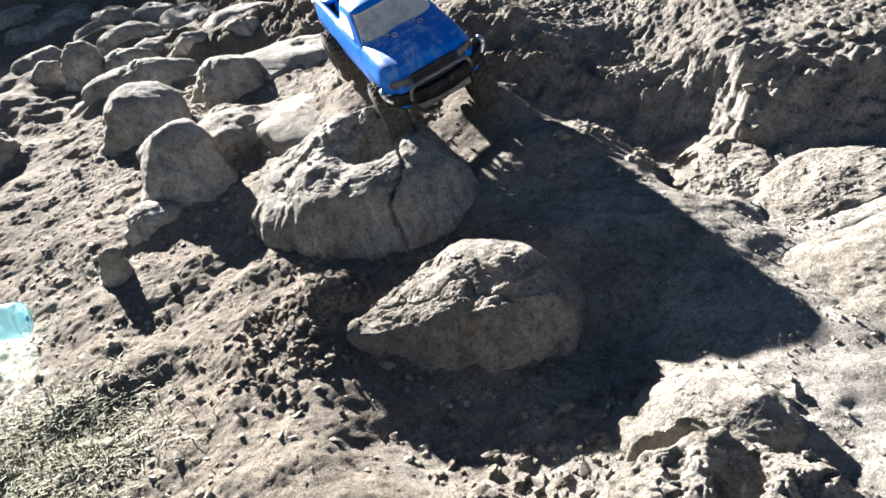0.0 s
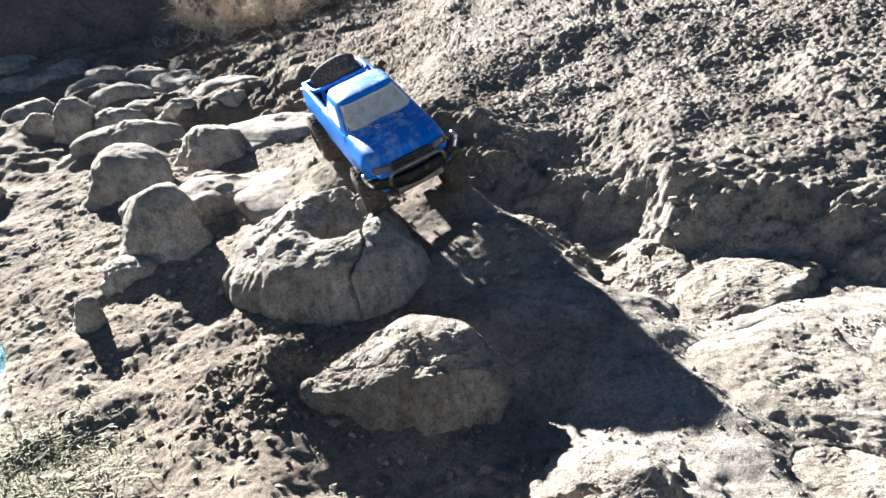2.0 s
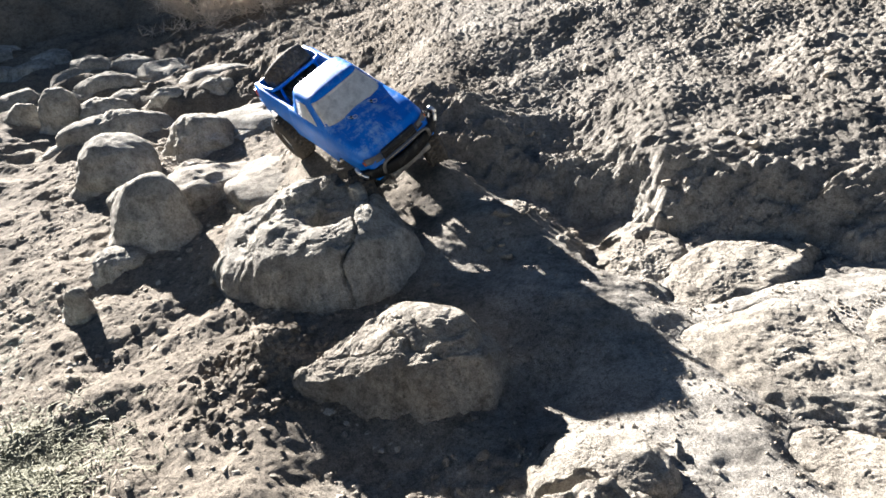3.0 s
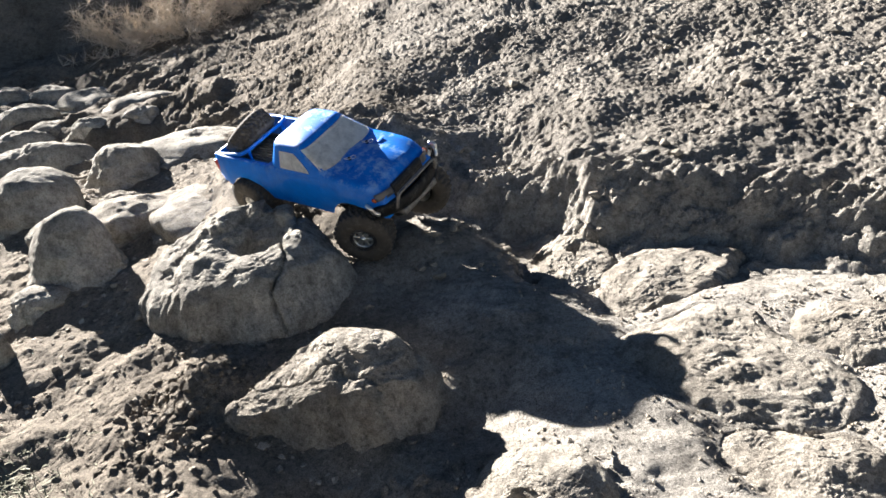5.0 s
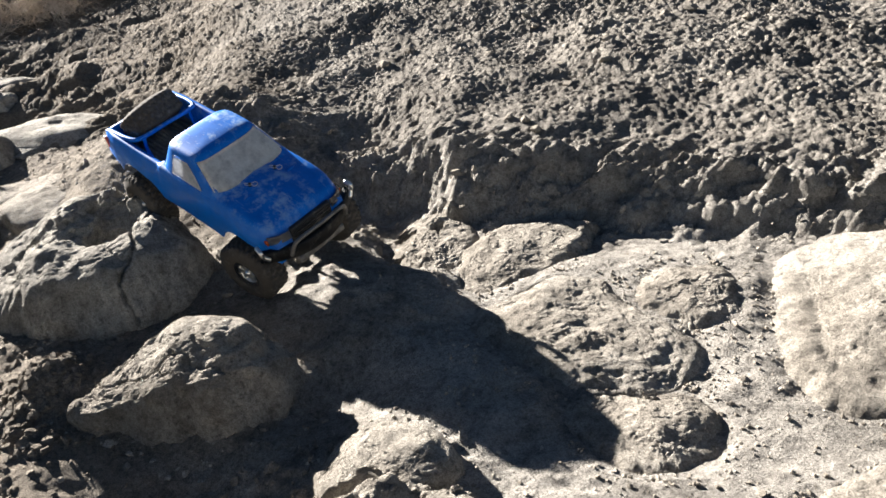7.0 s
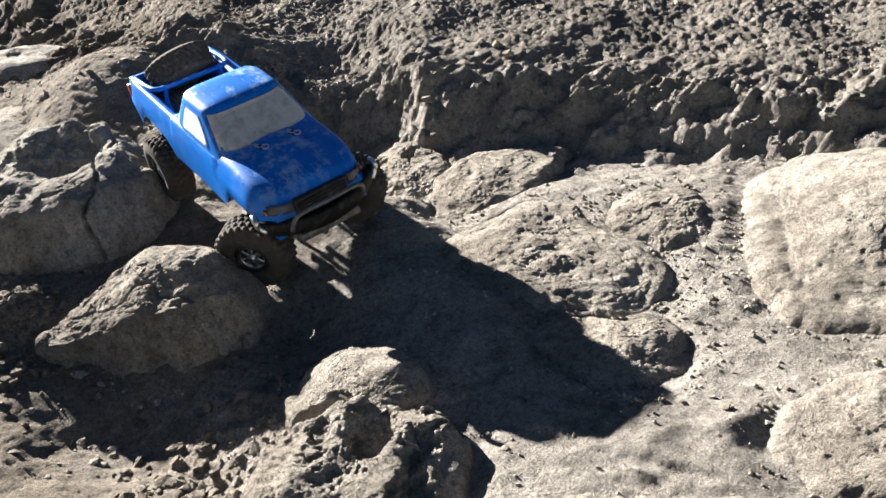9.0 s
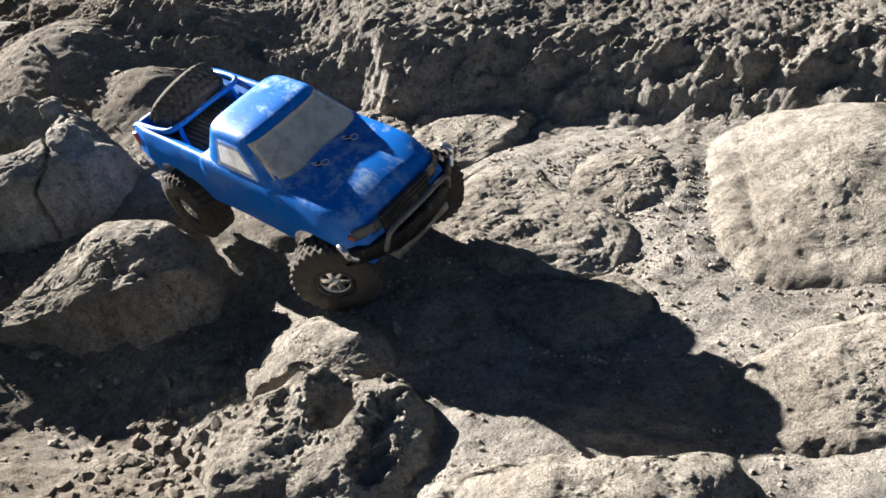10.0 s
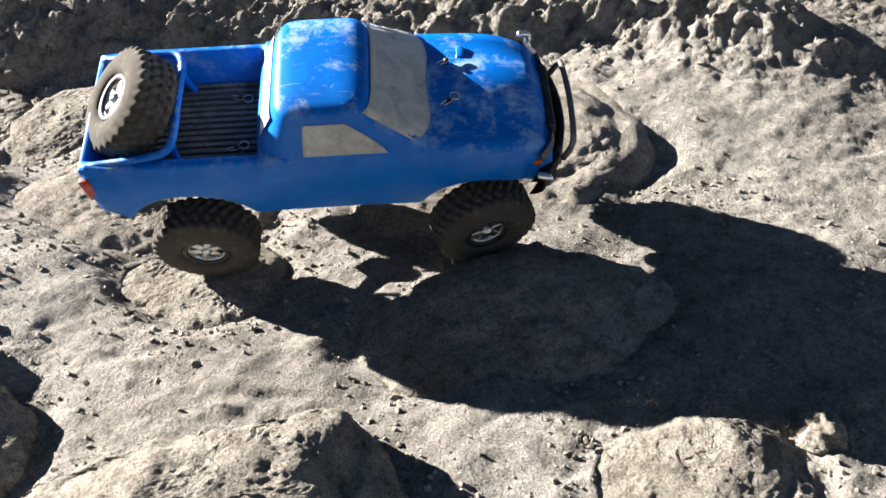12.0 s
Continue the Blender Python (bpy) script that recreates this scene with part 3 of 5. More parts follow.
def boulder(label, x, y, z, rx, ry, rz, yaw=0, lobes=(), dents=(), cracks=(), seed=0, rough=1.0, power=2.0, level=5, mat=None, name="boulder", category="rock", group="", tilt=(0, 0), flat=0.0, facets=4, strata=0.6, skirt=1.0):
    """A stone, swelling out of its middle. lobes: further swellings (x, y, z, rx, ry, rz); dents: (x, y, z, radius, depth); cracks: (normal x, y, z, offset, width, depth). All in the stone's own space."""
    whole, faces = ball(level)
    under = np.clip(-whole[:, 2], 0, 1)
    d = whole * np.where(whole[:, 2:] < 0, (1, 1, 0), (1, 1, 1)) + (1e-9, 0, 0)
    d /= np.linalg.norm(d, axis=1, keepdims=True)
    s = np.array([rx, ry, rz])
    r = (np.abs(d / s) ** power).sum(1) ** (-1 / power)
    k = 8 / min(rx, ry, rz)
    for lx, ly, lz, ax, ay, az in lobes:
        q, o = d / (ax, ay, az), np.array([lx / ax, ly / ay, lz / az])
        a, b, c = (q * q).sum(1), q @ o, o @ o - 1
        disc = b * b - a * c
        far = np.where(disc > 0, (b + np.sqrt(np.maximum(disc, 0))) / a, 0)
        big = np.maximum(r, far)
        r = big + np.log(np.exp(k * (r - big)) + np.exp(k * (far - big))) / k
    size = (rx + ry + rz) / 3
    p = d * r[:, None]
    o = seed * 13.7
    r = r + rough * size * (0.21 * fbm(p * (0.9 / size) + o, 3) + 0.045 * fbm(p * (3.2 / size) + o, 4, 0.55) + 0.02 * fbm(p * (5.5 / size) + o + 5, 4, ridge=True) * smooth_step(-0.1, 0.3, perlin(p * (1.5 / size) + o)))
    # flat breaks, softened
    pick = np.random.RandomState(seed + 100)
    for _ in range(facets):
        n = pick.normal(size=3) * (1, 1, 0.8)
        n /= np.linalg.norm(n)
        reach = np.percentile((d * r[:, None]) @ n, 99.5) * pick.uniform(0.80, 0.96)
        cut = reach / np.maximum(d @ n, 1e-3)
        soft = 0.14 * size
        hgt = np.clip(0.5 + 0.5 * (cut - r) / soft, 0, 1)
        r = np.where(d @ n > 0.05, cut * (1 - hgt) + r * hgt - soft * hgt * (1 - hgt), r)
    p = d * r[:, None]
    r = r + rough * strata * size * 0.026 * fbm(p * (1.5 / size) * np.array([1, 1, 5.0]) + o, 4, 0.6, ridge=True)
    p = d * r[:, None]
    q = fbm(p * (1.3 / size) * np.array([1, 1, 2.5]) + o, 3)
    r = r + rough * (0.05 * size * (np.floor(q * 4) / 4 - q) * 0.25 + 0.0030 * fbm(p * 60 + o, 4, 0.6) + 0.0012 * fbm(p * 170 + o, 2))
    for ex, ey, ez, rad, depth in dents:
        q = p - (ex, ey, ez)
        w = np.sqrt((q * q).sum(1)) / rad + 0.55 * fbm(p * (1.1 / rad) + o, 3)
        r = r - depth * (1 - smooth_step(0.35, 1.0, w))
    for nx, ny, nz, off, width, depth in cracks:
        v = p @ np.array([nx, ny, nz]) - off + 0.5 * width * 4 * perlin(p * (2.5 / size) + o)
        r = r - depth * np.exp(-((v / width) ** 2))
    p = d * np.maximum(r, 0.15 * size)[:, None]
    # below its middle the stone spreads into the earth
    spread = 1 + skirt * np.sqrt(under) * (0.30 + 0.35 * fbm(whole * 2.3 + o, 3))
    p[:, :2] *= spread[:, None]
    p[:, 2] -= under * rz
    if flat:
        p[:, 2] = np.where(p[:, 2] > 0, p[:, 2] * (1 - flat * smooth_step(0.2, 1.0, p[:, 2] / rz)), p[:, 2])
    ob = new(name, mesh_from(name, p, faces, mat or SANDSTONE))
    ob.matrix_basis = pose(x, y, z, tilt[0], tilt[1], yaw)
    return tagged(ob, label, category, group)


def stone(key, label, foot=0.004, shoulder=0.02, seed=0, rough=1.0, mat=None, name="boulder", category="rock", group="", cracks=(), dents=(), sink=0.03, layers=1.0, ragged=1.0):
    """A stone from its shoulder line and top. cracks: (normal x, y, offset, width, depth); dents: (x, y, radius, depth)."""
    rim, tops = STONES[key]
    even, o = rim_line(rim), seed * 7.3
    line = even.copy()
    line[:, :2] += 0.011 * rough * ragged * np.stack([fbm(line * 14 + o, 5, 0.6), fbm(line * 14 + o + 40, 5, 0.6)], 1)
    n, mid = len(line), line[:, :2].mean(0)
    way = (line[:, :2] - mid) / np.linalg.norm(line[:, :2] - mid, axis=1, keepdims=True)
    top = sheet(list(rim) + list(tops))
    low = ground_height(line[:, 0] + 0.012 * way[:, 0], line[:, 1] + 0.012 * way[:, 1]) - sink
    rows = []
    inner = line[:, :2] - way * shoulder
    crest = np.maximum(top(inner[:, 0], inner[:, 1]), low + 0.004)
    for a in np.linspace(0, np.pi / 2, 18)[:-1]:
        xy = line[:, :2] + way * (foot * (1 - math.sin(a)) - shoulder * (1 - math.cos(a)) ** 1.3)
        rows.append(np.column_stack([xy, low + (crest - low) * math.sin(a) ** 0.85]))
    for b in 1 - np.linspace(0, 1, 64)[:-1]:
        xy = mid + (even[:, :2] - mid + (inner - even[:, :2]) * b**2) * b  # the ragged edge fades out towards the middle
        rows.append(np.column_stack([xy, np.maximum(top(xy[:, 0], xy[:, 1]), low.min())]))
    p = np.concatenate(rows)
    for _ in range(2):  # soften the line where the wall turns into the top
        grid = p.reshape(len(rows), n, 3)
        grid[1:-1] = 0.5 * grid[1:-1] + 0.25 * (grid[:-2] + grid[2:])
    i = np.arange(len(rows) - 1)[:, None] * n + np.arange(n)
    j = np.arange(len(rows) - 1)[:, None] * n + (np.arange(n) + 1) % n
    faces = np.stack([i.ravel(), j.ravel(), j.ravel() + n, i.ravel() + n], 1).tolist() + [list(range((len(rows) - 1) * n, len(rows) * n))]
    me = mesh_from(name, p, faces, mat or SANDSTONE)
    side = np.zeros(len(p) * 3)
    me.vertex_normals.foreach_get("vector", side)
    side = side.reshape(-1, 3)
    q = fbm(p * np.array([11, 11, 30]) + o, 4, 0.55)
    bed = fbm(p * np.array([8, 14, 55]) + o + 9, 4, 0.6, ridge=True)
    spread = 0.3 + 0.7 * smooth_step(-0.15, 0.3, perlin(p * 9 + o))
    chips = fbm(p * np.array([30, 30, 60]) + o + 3, 4, 0.6)
    out = rough * (0.010 * fbm(p * 10 + o, 3) + spread * (0.0022 * fbm(p * 42 + o, 4, 0.58) + 0.0011 * fbm(p * 130 + o, 3, 0.6)) + layers * (0.0024 * (np.floor(q * 4) / 4) + 0.0012 * bed) - 0.002 * smooth_step(0.3, 0.5, chips))
    for dx, dy, rad, deep in dents:
        w = np.hypot(p[:, 0] - dx, p[:, 1] - dy) / rad + 0.85 * fbm(p * (0.8 / rad) + o, 4, 0.55)
        out -= deep * (1 - smooth_step(0.5, 1.0, w))
    for cx, cy, off, width, deep in cracks:
        v = p[:, 0] * cx + p[:, 1] * cy - off + 0.02 * fbm(p * 12 + o, 3)
        out -= deep * np.exp(-((v / width) ** 2))
    p = p + side * out[:, None]
    base = np.array([*mid, low.min()])
    me.vertices.foreach_set("co", (p - base).ravel())
    me.update()
    ob = new(name, me)
    ob.matrix_basis = pose(*base)
    return tagged(ob, label, category, group)


def build_boulders():
    pale = "pale brown weathered sandstone boulder half sunk in dry earth"
    stone("large", "large grey-brown boulder with a hollow and a crack", seed=1, rough=1.15, mat=GREYSTONE, shoulder=0.028, foot=0.012, layers=0.6,
          dents=((-0.195, 1.335, 0.08, 0.028), (-0.30, 1.31, 0.05, 0.010), (-0.36, 1.30, 0.04, 0.008)), cracks=((0.99, -0.14, -0.313, 0.0022, 0.016),))
    stone("long", "long pale brown boulder with a rounded back", seed=2, rough=1.15, shoulder=0.014, foot=0.004, cracks=((0.5, 0.86, 0.74, 0.0018, 0.005),))
    boulder("tall rounded grey stone", -0.675, 1.6, 0.02, 0.098, 0.09, 0.135, 10, seed=3, rough=0.7, mat=GREYSTONE, lobes=((0.04, -0.02, -0.02, 0.07, 0.07, 0.07),))
    boulder("rounded grey stone with a lit crown", -0.905, 2.03, 0.02, 0.125, 0.115, 0.15, 25, seed=4, rough=0.8, mat=GREYSTONE)
    boulder("angular grey stone among boulders", -0.70, 2.2, 0.06, 0.12, 0.105, 0.125, -20, seed=5, rough=1.3, power=1.7, mat=GREYSTONE)
    boulder("long low grey slab", -1.07, 2.48, 0.04, 0.20, 0.09, 0.09, 8, seed=6, rough=1.0, power=2.2, mat=GREYSTONE)
    boulder("upright narrow weathered grey stone", -1.37, 2.72, 0.06, 0.07, 0.065, 0.13, 0, seed=7, rough=0.9, mat=GREYSTONE)
    boulder("small rounded grey stone beside others", -1.55, 2.80, 0.035, 0.08, 0.08, 0.085, 40, seed=8, mat=GREYSTONE)
    boulder("rounded grey stone among boulders", -1.23, 2.76, 0.05, 0.11, 0.09, 0.085, 15, seed=9, mat=GREYSTONE)
    boulder("low flat-topped grey stone", -0.72, 1.49, -0.012, 0.068, 0.055, 0.052, 0, seed=10, flat=0.3, mat=GREYSTONE)
    boulder("thin slab of stone stuck upright in the earth", -0.735, 1.29, -0.025, 0.034, 0.018, 0.055, -25, seed=11, power=3.0, level=4, mat=GREYSTONE, tilt=(8, 14))
    boulder("dark rounded stone in shadow", -1.46, 2.12, -0.02, 0.11, 0.1, 0.085, 0, seed=12, mat=GREYSTONE)
    boulder("broad low sandstone boulder", -0.575, 1.83, 0.035, 0.15, 0.13, 0.085, 20, seed=13, rough=0.9, power=2.4, flat=0.25)
    boulder("broad low sandstone boulder worn smooth", -0.375, 1.735, 0.05, 0.14, 0.18, 0.09, -10, seed=14, rough=0.8, power=2.4, flat=0.25)
    boulder(pale, -0.66, 1.96, 0.03, 0.09, 0.07, 0.05, 10, seed=15)
    boulder(pale, -0.79, 1.79, 0.01, 0.06, 0.06, 0.075, 10, seed=16, mat=GREYSTONE)
    for n, (x, y, w, h) in enumerate(((-1.93, 3.72, 0.085, 0.10), (-2.1, 3.72, 0.07, 0.11), (-1.62, 3.39, 0.072, 0.09), (-1.55, 3.5, 0.08, 0.066), (-1.37, 3.5, 0.08, 0.065), (-1.34, 3.11, 0.085, 0.085), (-1.73, 3.12, 0.072, 0.11), (-1.52, 3.73, 0.083, 0.056))):
        boulder("grey weathered rock of the far outcrop", x, y, gz(x, y) - 0.1 * h, w * 1.6, w * 1.15, 0.7 * h, 37 * n, seed=20 + n, level=4, mat=GREYSTONE, group="far outcrop rocks")
    for n, (x, y, w, h) in enumerate(((-0.96, 2.72, 0.045, 0.055), (-0.79, 2.76, 0.045, 0.045), (-2.36, 4.2, 0.094, 0.063), (-1.13, 3.36, 0.113, 0.05), (-0.84, 3.01, 0.09, 0.05), (-1.17, 2.87, 0.06, 0.06), (-1.93, 3.94, 0.088, 0.053), (-0.52, 2.35, 0.12, 0.05))):
        boulder("grey weathered rock of the far outcrop", x, y, gz(x, y) - 0.1 * h, w * 1.6, w * 1.2, 0.75 * h, 53 * n, seed=30 + n, level=4, mat=GREYSTONE, group="far outcrop rocks")
    # the worn shelves to the right of the wheel track
    shelf = "worn pale sandstone outcrop rising from dry earth"
    stone("knob", "sandstone knob with two small holes", seed=41, name="rock_outcrop", dents=((0.34, 1.258, 0.022, 0.026), (0.40, 1.24, 0.020, 0.024), (0.305, 1.175, 0.014, 0.014)))
    for n, key in enumerate(("shelf_b", "shelf_c", "shelf_d", "shelf_e", "low_right", "low_near")):
        stone(key, shelf, seed=43 + n, name="rock_outcrop", group="sandstone outcrops", layers=1.6, shoulder=0.022, foot=0.02, rough=0.8, ragged=1.2)
    stone("dome", "broad pale sandstone dome worn smooth", seed=52, rough=0.75, shoulder=0.04, foot=0.03, ragged=0.9, name="rock_outcrop")
    stone("low_dome", "low smooth sandstone dome", seed=53, rough=0.8, shoulder=0.03, foot=0.015, layers=1.5, name="rock_outcrop")
    # the near stones
    stone("pale", "pale brown rounded boulder", seed=51, rough=0.7, shoulder=0.02)
    stone("crater", "pitted brown boulder with a crater-like hollow", seed=54, rough=1.2, shoulder=0.018, dents=((0.195, 0.567, 0.048, 0.018), (0.262, 0.53, 0.02, 0.012), (0.15, 0.53, 0.03, 0.008), (0.225, 0.49, 0.03, 0.014), (0.14, 0.585, 0.02, 0.008)))
    boulder("small knobbly pale stone", 0.888, 0.042, gz(0.888, 0.042) + 0.008, 0.019, 0.016, 0.016, 20, seed=54, rough=1.4, level=4, name="stone")


build_boulders()


# ---- the model truck ----
WHEELBASE, TRACK, TYRE_R, TYRE_W = 0.313, 0.088, 0.059, 0.046


def rocker(x):
    """Lower edge of the body, arched over the wheels."""
    z = 0.036 + 0.010 * smooth_step(0.33, 0.385, np.array(x)) + 0.012 * smooth_step(-0.06, -0.095, np.array(x))
    for c in (0.0, WHEELBASE):
        if abs(x - c) < 0.076:
            z = max(float(z), math.sqrt(0.076**2 - (x - c) ** 2) * 1.02)
    return float(z)


def body_section(x, kind):
    """Half section from the lower edge over the shoulder to the middle: (y, z)."""
    nose = smooth_step(0.32, 0.385, np.array(x))
    tail = smooth_step(-0.06, -0.095, np.array(x))
    w = 0.0895 - 0.013 * float(nose) ** 1.5 - 0.004 * float(tail)
    flare = 0.004 * (math.exp(-((x / 0.07) ** 2)) + math.exp(-(((x - WHEELBASE) / 0.07) ** 2)))
    zb = rocker(x)
    if kind == "bed":
        return [(w - 0.003 + flare, zb), (w + flare, max(zb + 0.004, 0.072)), (w - 0.003, 0.098), (w - 0.008, 0.113), (w - 0.011, 0.1165), (w - 0.019, 0.1155), (w - 0.022, 0.074), (0.03, 0.072), (0.0, 0.072)]
    if kind == "cab":
        return [(w - 0.003 + flare, zb), (w + flare, max(zb + 0.004, 0.072)), (w - 0.002, 0.098), (w - 0.005, 0.114), (w - 0.009, 0.1185), (w - 0.014, 0.119), (0.05, 0.119), (0.02, 0.119), (0.0, 0.119)]
    u = (x - 0.24) / 0.145
    top = 0.1268 - 0.0025 * u - 0.018 * u**3 - 0.012 * float(smooth_step(0.368, 0.386, np.array(x)))
    edge = top - 0.012
    return [(w - 0.003 + flare, zb), (w + flare, max(zb + 0.003, 0.070)), (w - 0.002, min(0.094, edge - 0.010)), (w - 0.007, edge), (w - 0.014, top - 0.005), (w - 0.026, top - 0.0035), (0.036, top - 0.002), (0.031, top + 0.0012), (0.0, top + 0.0028)]


def add_loft(bm, stations):
    """Skins mirrored half sections, given as (x, section)."""
    rows = []
    for x, half in stations:
        row = [bm.verts.new((x, -y, z)) for y, z in half] + [bm.verts.new((x, y, z)) for y, z in half[-2::-1]]
        rows.append(row)
    for a, b in zip(rows, rows[1:]):
        for i in range(len(a) - 1):
            bm.faces.new((a[i], a[i + 1], b[i + 1], b[i]))
    return rows


def cab_line(z):
    """Front, back and half width of the cab at a height."""
    u = (z - 0.127) / 0.032
    return 0.258 - 0.057 * u, 0.089 + 0.017 * u, 0.0785 - 0.0125 * u


def cab_y(x, z):
    f, b, w = cab_line(z)
    c, h = (f + b) / 2, (f - b) / 2
    return w * max(0.0, 1 - abs((x - c) / h) ** 6) ** (1 / 6)


def cab_x(y, z, front=True):
    f, b, w = cab_line(z)
    c, h = (f + b) / 2, (f - b) / 2
    e = 5 if front else 8
    v = h * max(0.0, 1 - abs(y / w) ** e) ** (1 / e)
    return c + v if front else c - v


def add_patch(bm, rows):
    """A sheet from rows of points, thickened a little."""
    grid = [[bm.verts.new(p) for p in row] for row in rows]
    for a, b in zip(grid, grid[1:]):
        for i in range(len(a) - 1):
            bm.faces.new((a[i], a[i + 1], b[i + 1], b[i]))


def build_cab(truck):
    bm = bmesh.new()
    rings = []
    levels = [(z, 1.0) for z in np.linspace(0.110, 0.159, 9)] + [(0.1625, 0.965), (0.1655, 0.90), (0.1675, 0.78), (0.1688, 0.55), (0.1694, 0.25)]
    for z, shrink in levels:
        f, b, w = cab_line(min(z, 0.159))
        c, h = (f + b) / 2, (f - b) / 2
        ring = []
        for k in range(64):
            a = 2 * math.pi * k / 64
            ex = 2 / 5.5
            ring.append(bm.verts.new((c + shrink * h * math.copysign(abs(math.cos(a)) ** ex, math.cos(a)), shrink * w * math.copysign(abs(math.sin(a)) ** ex, math.sin(a)), z)))
        rings.append(ring)
    for a, b in zip(rings, rings[1:]):
        for k in range(64):
            bm.faces.new((a[k], a[(k + 1) % 64], b[(k + 1) % 64], b[k]))
    bm.faces.new(rings[-1])
    return part("cab", bm, BLUE, truck)


def build_windows(cab):
    bm = bmesh.new()
    rows = []
    for i in range(9):
        v = i / 8
        z = 0.1262 + 0.0325 * v
        half = 0.0735 - 0.0125 * v
        rows.append([(cab_x(y, z) + 0.0013, y, z + 0.0008) for y in np.linspace(-half, half, 21)])
    add_patch(bm, rows)
    bmesh.ops.solidify(bm, geom=bm.faces[:], thickness=0.0007)
    part("windshield", bm, FILM, cab, "cloudy dust-grey windscreen film")
    for side in (-1, 1):
        bm, rows = bmesh.new(), []
        for i in range(7):
            v = i / 6
            z = 0.1215 + 0.033 * v
            xs = np.linspace(0.131 + 0.004 * v, 0.216 - 0.040 * v**1.3, 13)
            rows.append([(x, side * (cab_y(x, z) + 0.0012), z) for x in xs])
        add_patch(bm, rows)
        bmesh.ops.solidify(bm, geom=bm.faces[:], thickness=0.0006 * side)
        part("side_window", bm, FILM, cab, "cloudy dust-grey side window film")
    bm, rows = bmesh.new(), []
    for i in range(5):
        z = 0.126 + 0.026 * i / 4
        rows.append([(cab_x(y, z, False) - 0.0012, y, z) for y in np.linspace(-0.055, 0.055, 11)])
    add_patch(bm, rows)
    part("rear_window", bm, FILM, cab)


def build_body(truck):
    bm = bmesh.new()
    st = []
    for x in np.arange(-0.093, 0.0851, 0.0055):
        st.append((float(x), body_section(float(x), "bed")))
    for x in np.arange(0.0865, 0.2401, 0.0055):
        st.append((float(x), body_section(float(x), "cab")))
    for x in list(np.arange(0.2415, 0.37, 0.0055)) + [0.372, 0.376, 0.380, 0.3835, 0.386]:
        st.append((float(x), body_section(float(x), "hood")))
    rows = add_loft(bm, st)
    # nose below the bonnet edge, and the tailgate
    bm.faces.new(rows[-1])
    bm.faces.new(rows[0][::-1])
    bmesh.ops.recalc_face_normals(bm, faces=bm.faces[:])
    body = part("body", bm, BLUE, truck, "bright blue pickup body shell with pale dust and scuffs")
    # tailgate panel
    bm = bmesh.new()
    add_box(bm, -0.0965, -0.089, -0.078, 0.078, 0.062, 0.1145, 0.002)
    part("tailgate", bm, BLUE, body)
    # bonnet vents
    for side in (-1, 1):
        bm = bmesh.new()
        add_box(bm, 0.292, 0.300, side * 0.046 - 0.008, side * 0.046 + 0.008, 0.1222, 0.1240, 0.0008)
        part("bonnet_vent", bm, BLUE, body)
    return body


def build_liner(truck):
    bm = bmesh.new()
    add_box(bm, -0.086, 0.083, -0.064, 0.064, 0.0725, 0.0745, 0.0006)
    liner = part("bed_liner", bm, LINER, truck, "dark ribbed cargo bed liner")
    for y in np.linspace(-0.058, 0.058, 15):
        bm = bmesh.new()
        add_box(bm, -0.084, 0.081, y - 0.0024, y + 0.0024, 0.0745, 0.0782, 0.0008)
        part("rib", bm, LINER, liner)
    bm = bmesh.new()
    add_tube(bm, bent([(-0.088, -0.071, 0.112), (-0.03, -0.070, 0.119), (-0.004, -0.058, 0.121), (-0.002, 0.0, 0.1215), (-0.004, 0.058, 0.121), (-0.03, 0.070, 0.119), (-0.088, 0.071, 0.112)], 6), 0.0042, 10)
    part("roll_bar", bm, BLUE, truck, "blue bar across the cargo bed")
    for side in (-1, 1):
        bm = bmesh.new()
        add_tube(bm, bent([(-0.004, side * 0.05, 0.12), (-0.006, side * 0.052, 0.095), (0.0, side * 0.052, 0.075)], 5), 0.0035, 8)
        part("bar_post", bm, BLUE, truck)


def build_lights(truck):
    for side in (-1, 1):
        bm, rows = bmesh.new(), []
        for i in range(4):
            z = 0.0845 + 0.0145 * i / 3
            rows.append([(0.3885 - 0.016 * ((k / 7) ** 2.2) + 0.002 - 0.004 * i / 3, side * (0.044 + 0.0345 * k / 7), z) for k in range(8)])
        add_patch(bm, rows)
        bmesh.ops.solidify(bm, geom=bm.faces[:], thickness=0.003 * side)
        lamp = part("headlight", bm, LENS, truck, "clear headlight lens")
        bm = bmesh.new()
        add_box(bm, 0.364, 0.3735, side * 0.0785 - 0.0025, side * 0.0785 + 0.0025, 0.0835, 0.0905, 0.001)
        part("turn_signal", bm, AMBER, lamp, "amber lens")
        bm = bmesh.new()
        add_box(bm, -0.0985, -0.088, side * 0.081 - 0.004, side * 0.081 + 0.004, 0.072, 0.104, 0.0015)
        part("tail_light", bm, RED, truck, "dull red tail light")
    bm = bmesh.new()
    add_box(bm, 0.382, 0.391, -0.043, 0.043, 0.071, 0.1005, 0.003)
    grille = part("grille", bm, BLACK, truck, "black grille")
    for k in range(4):
        bm = bmesh.new()
        add_box(bm, 0.3905, 0.3925, -0.04, 0.04, 0.074 + 0.0065 * k, 0.0765 + 0.0065 * k, 0.0006)
        part("grille_slat", bm, BLACK, grille)


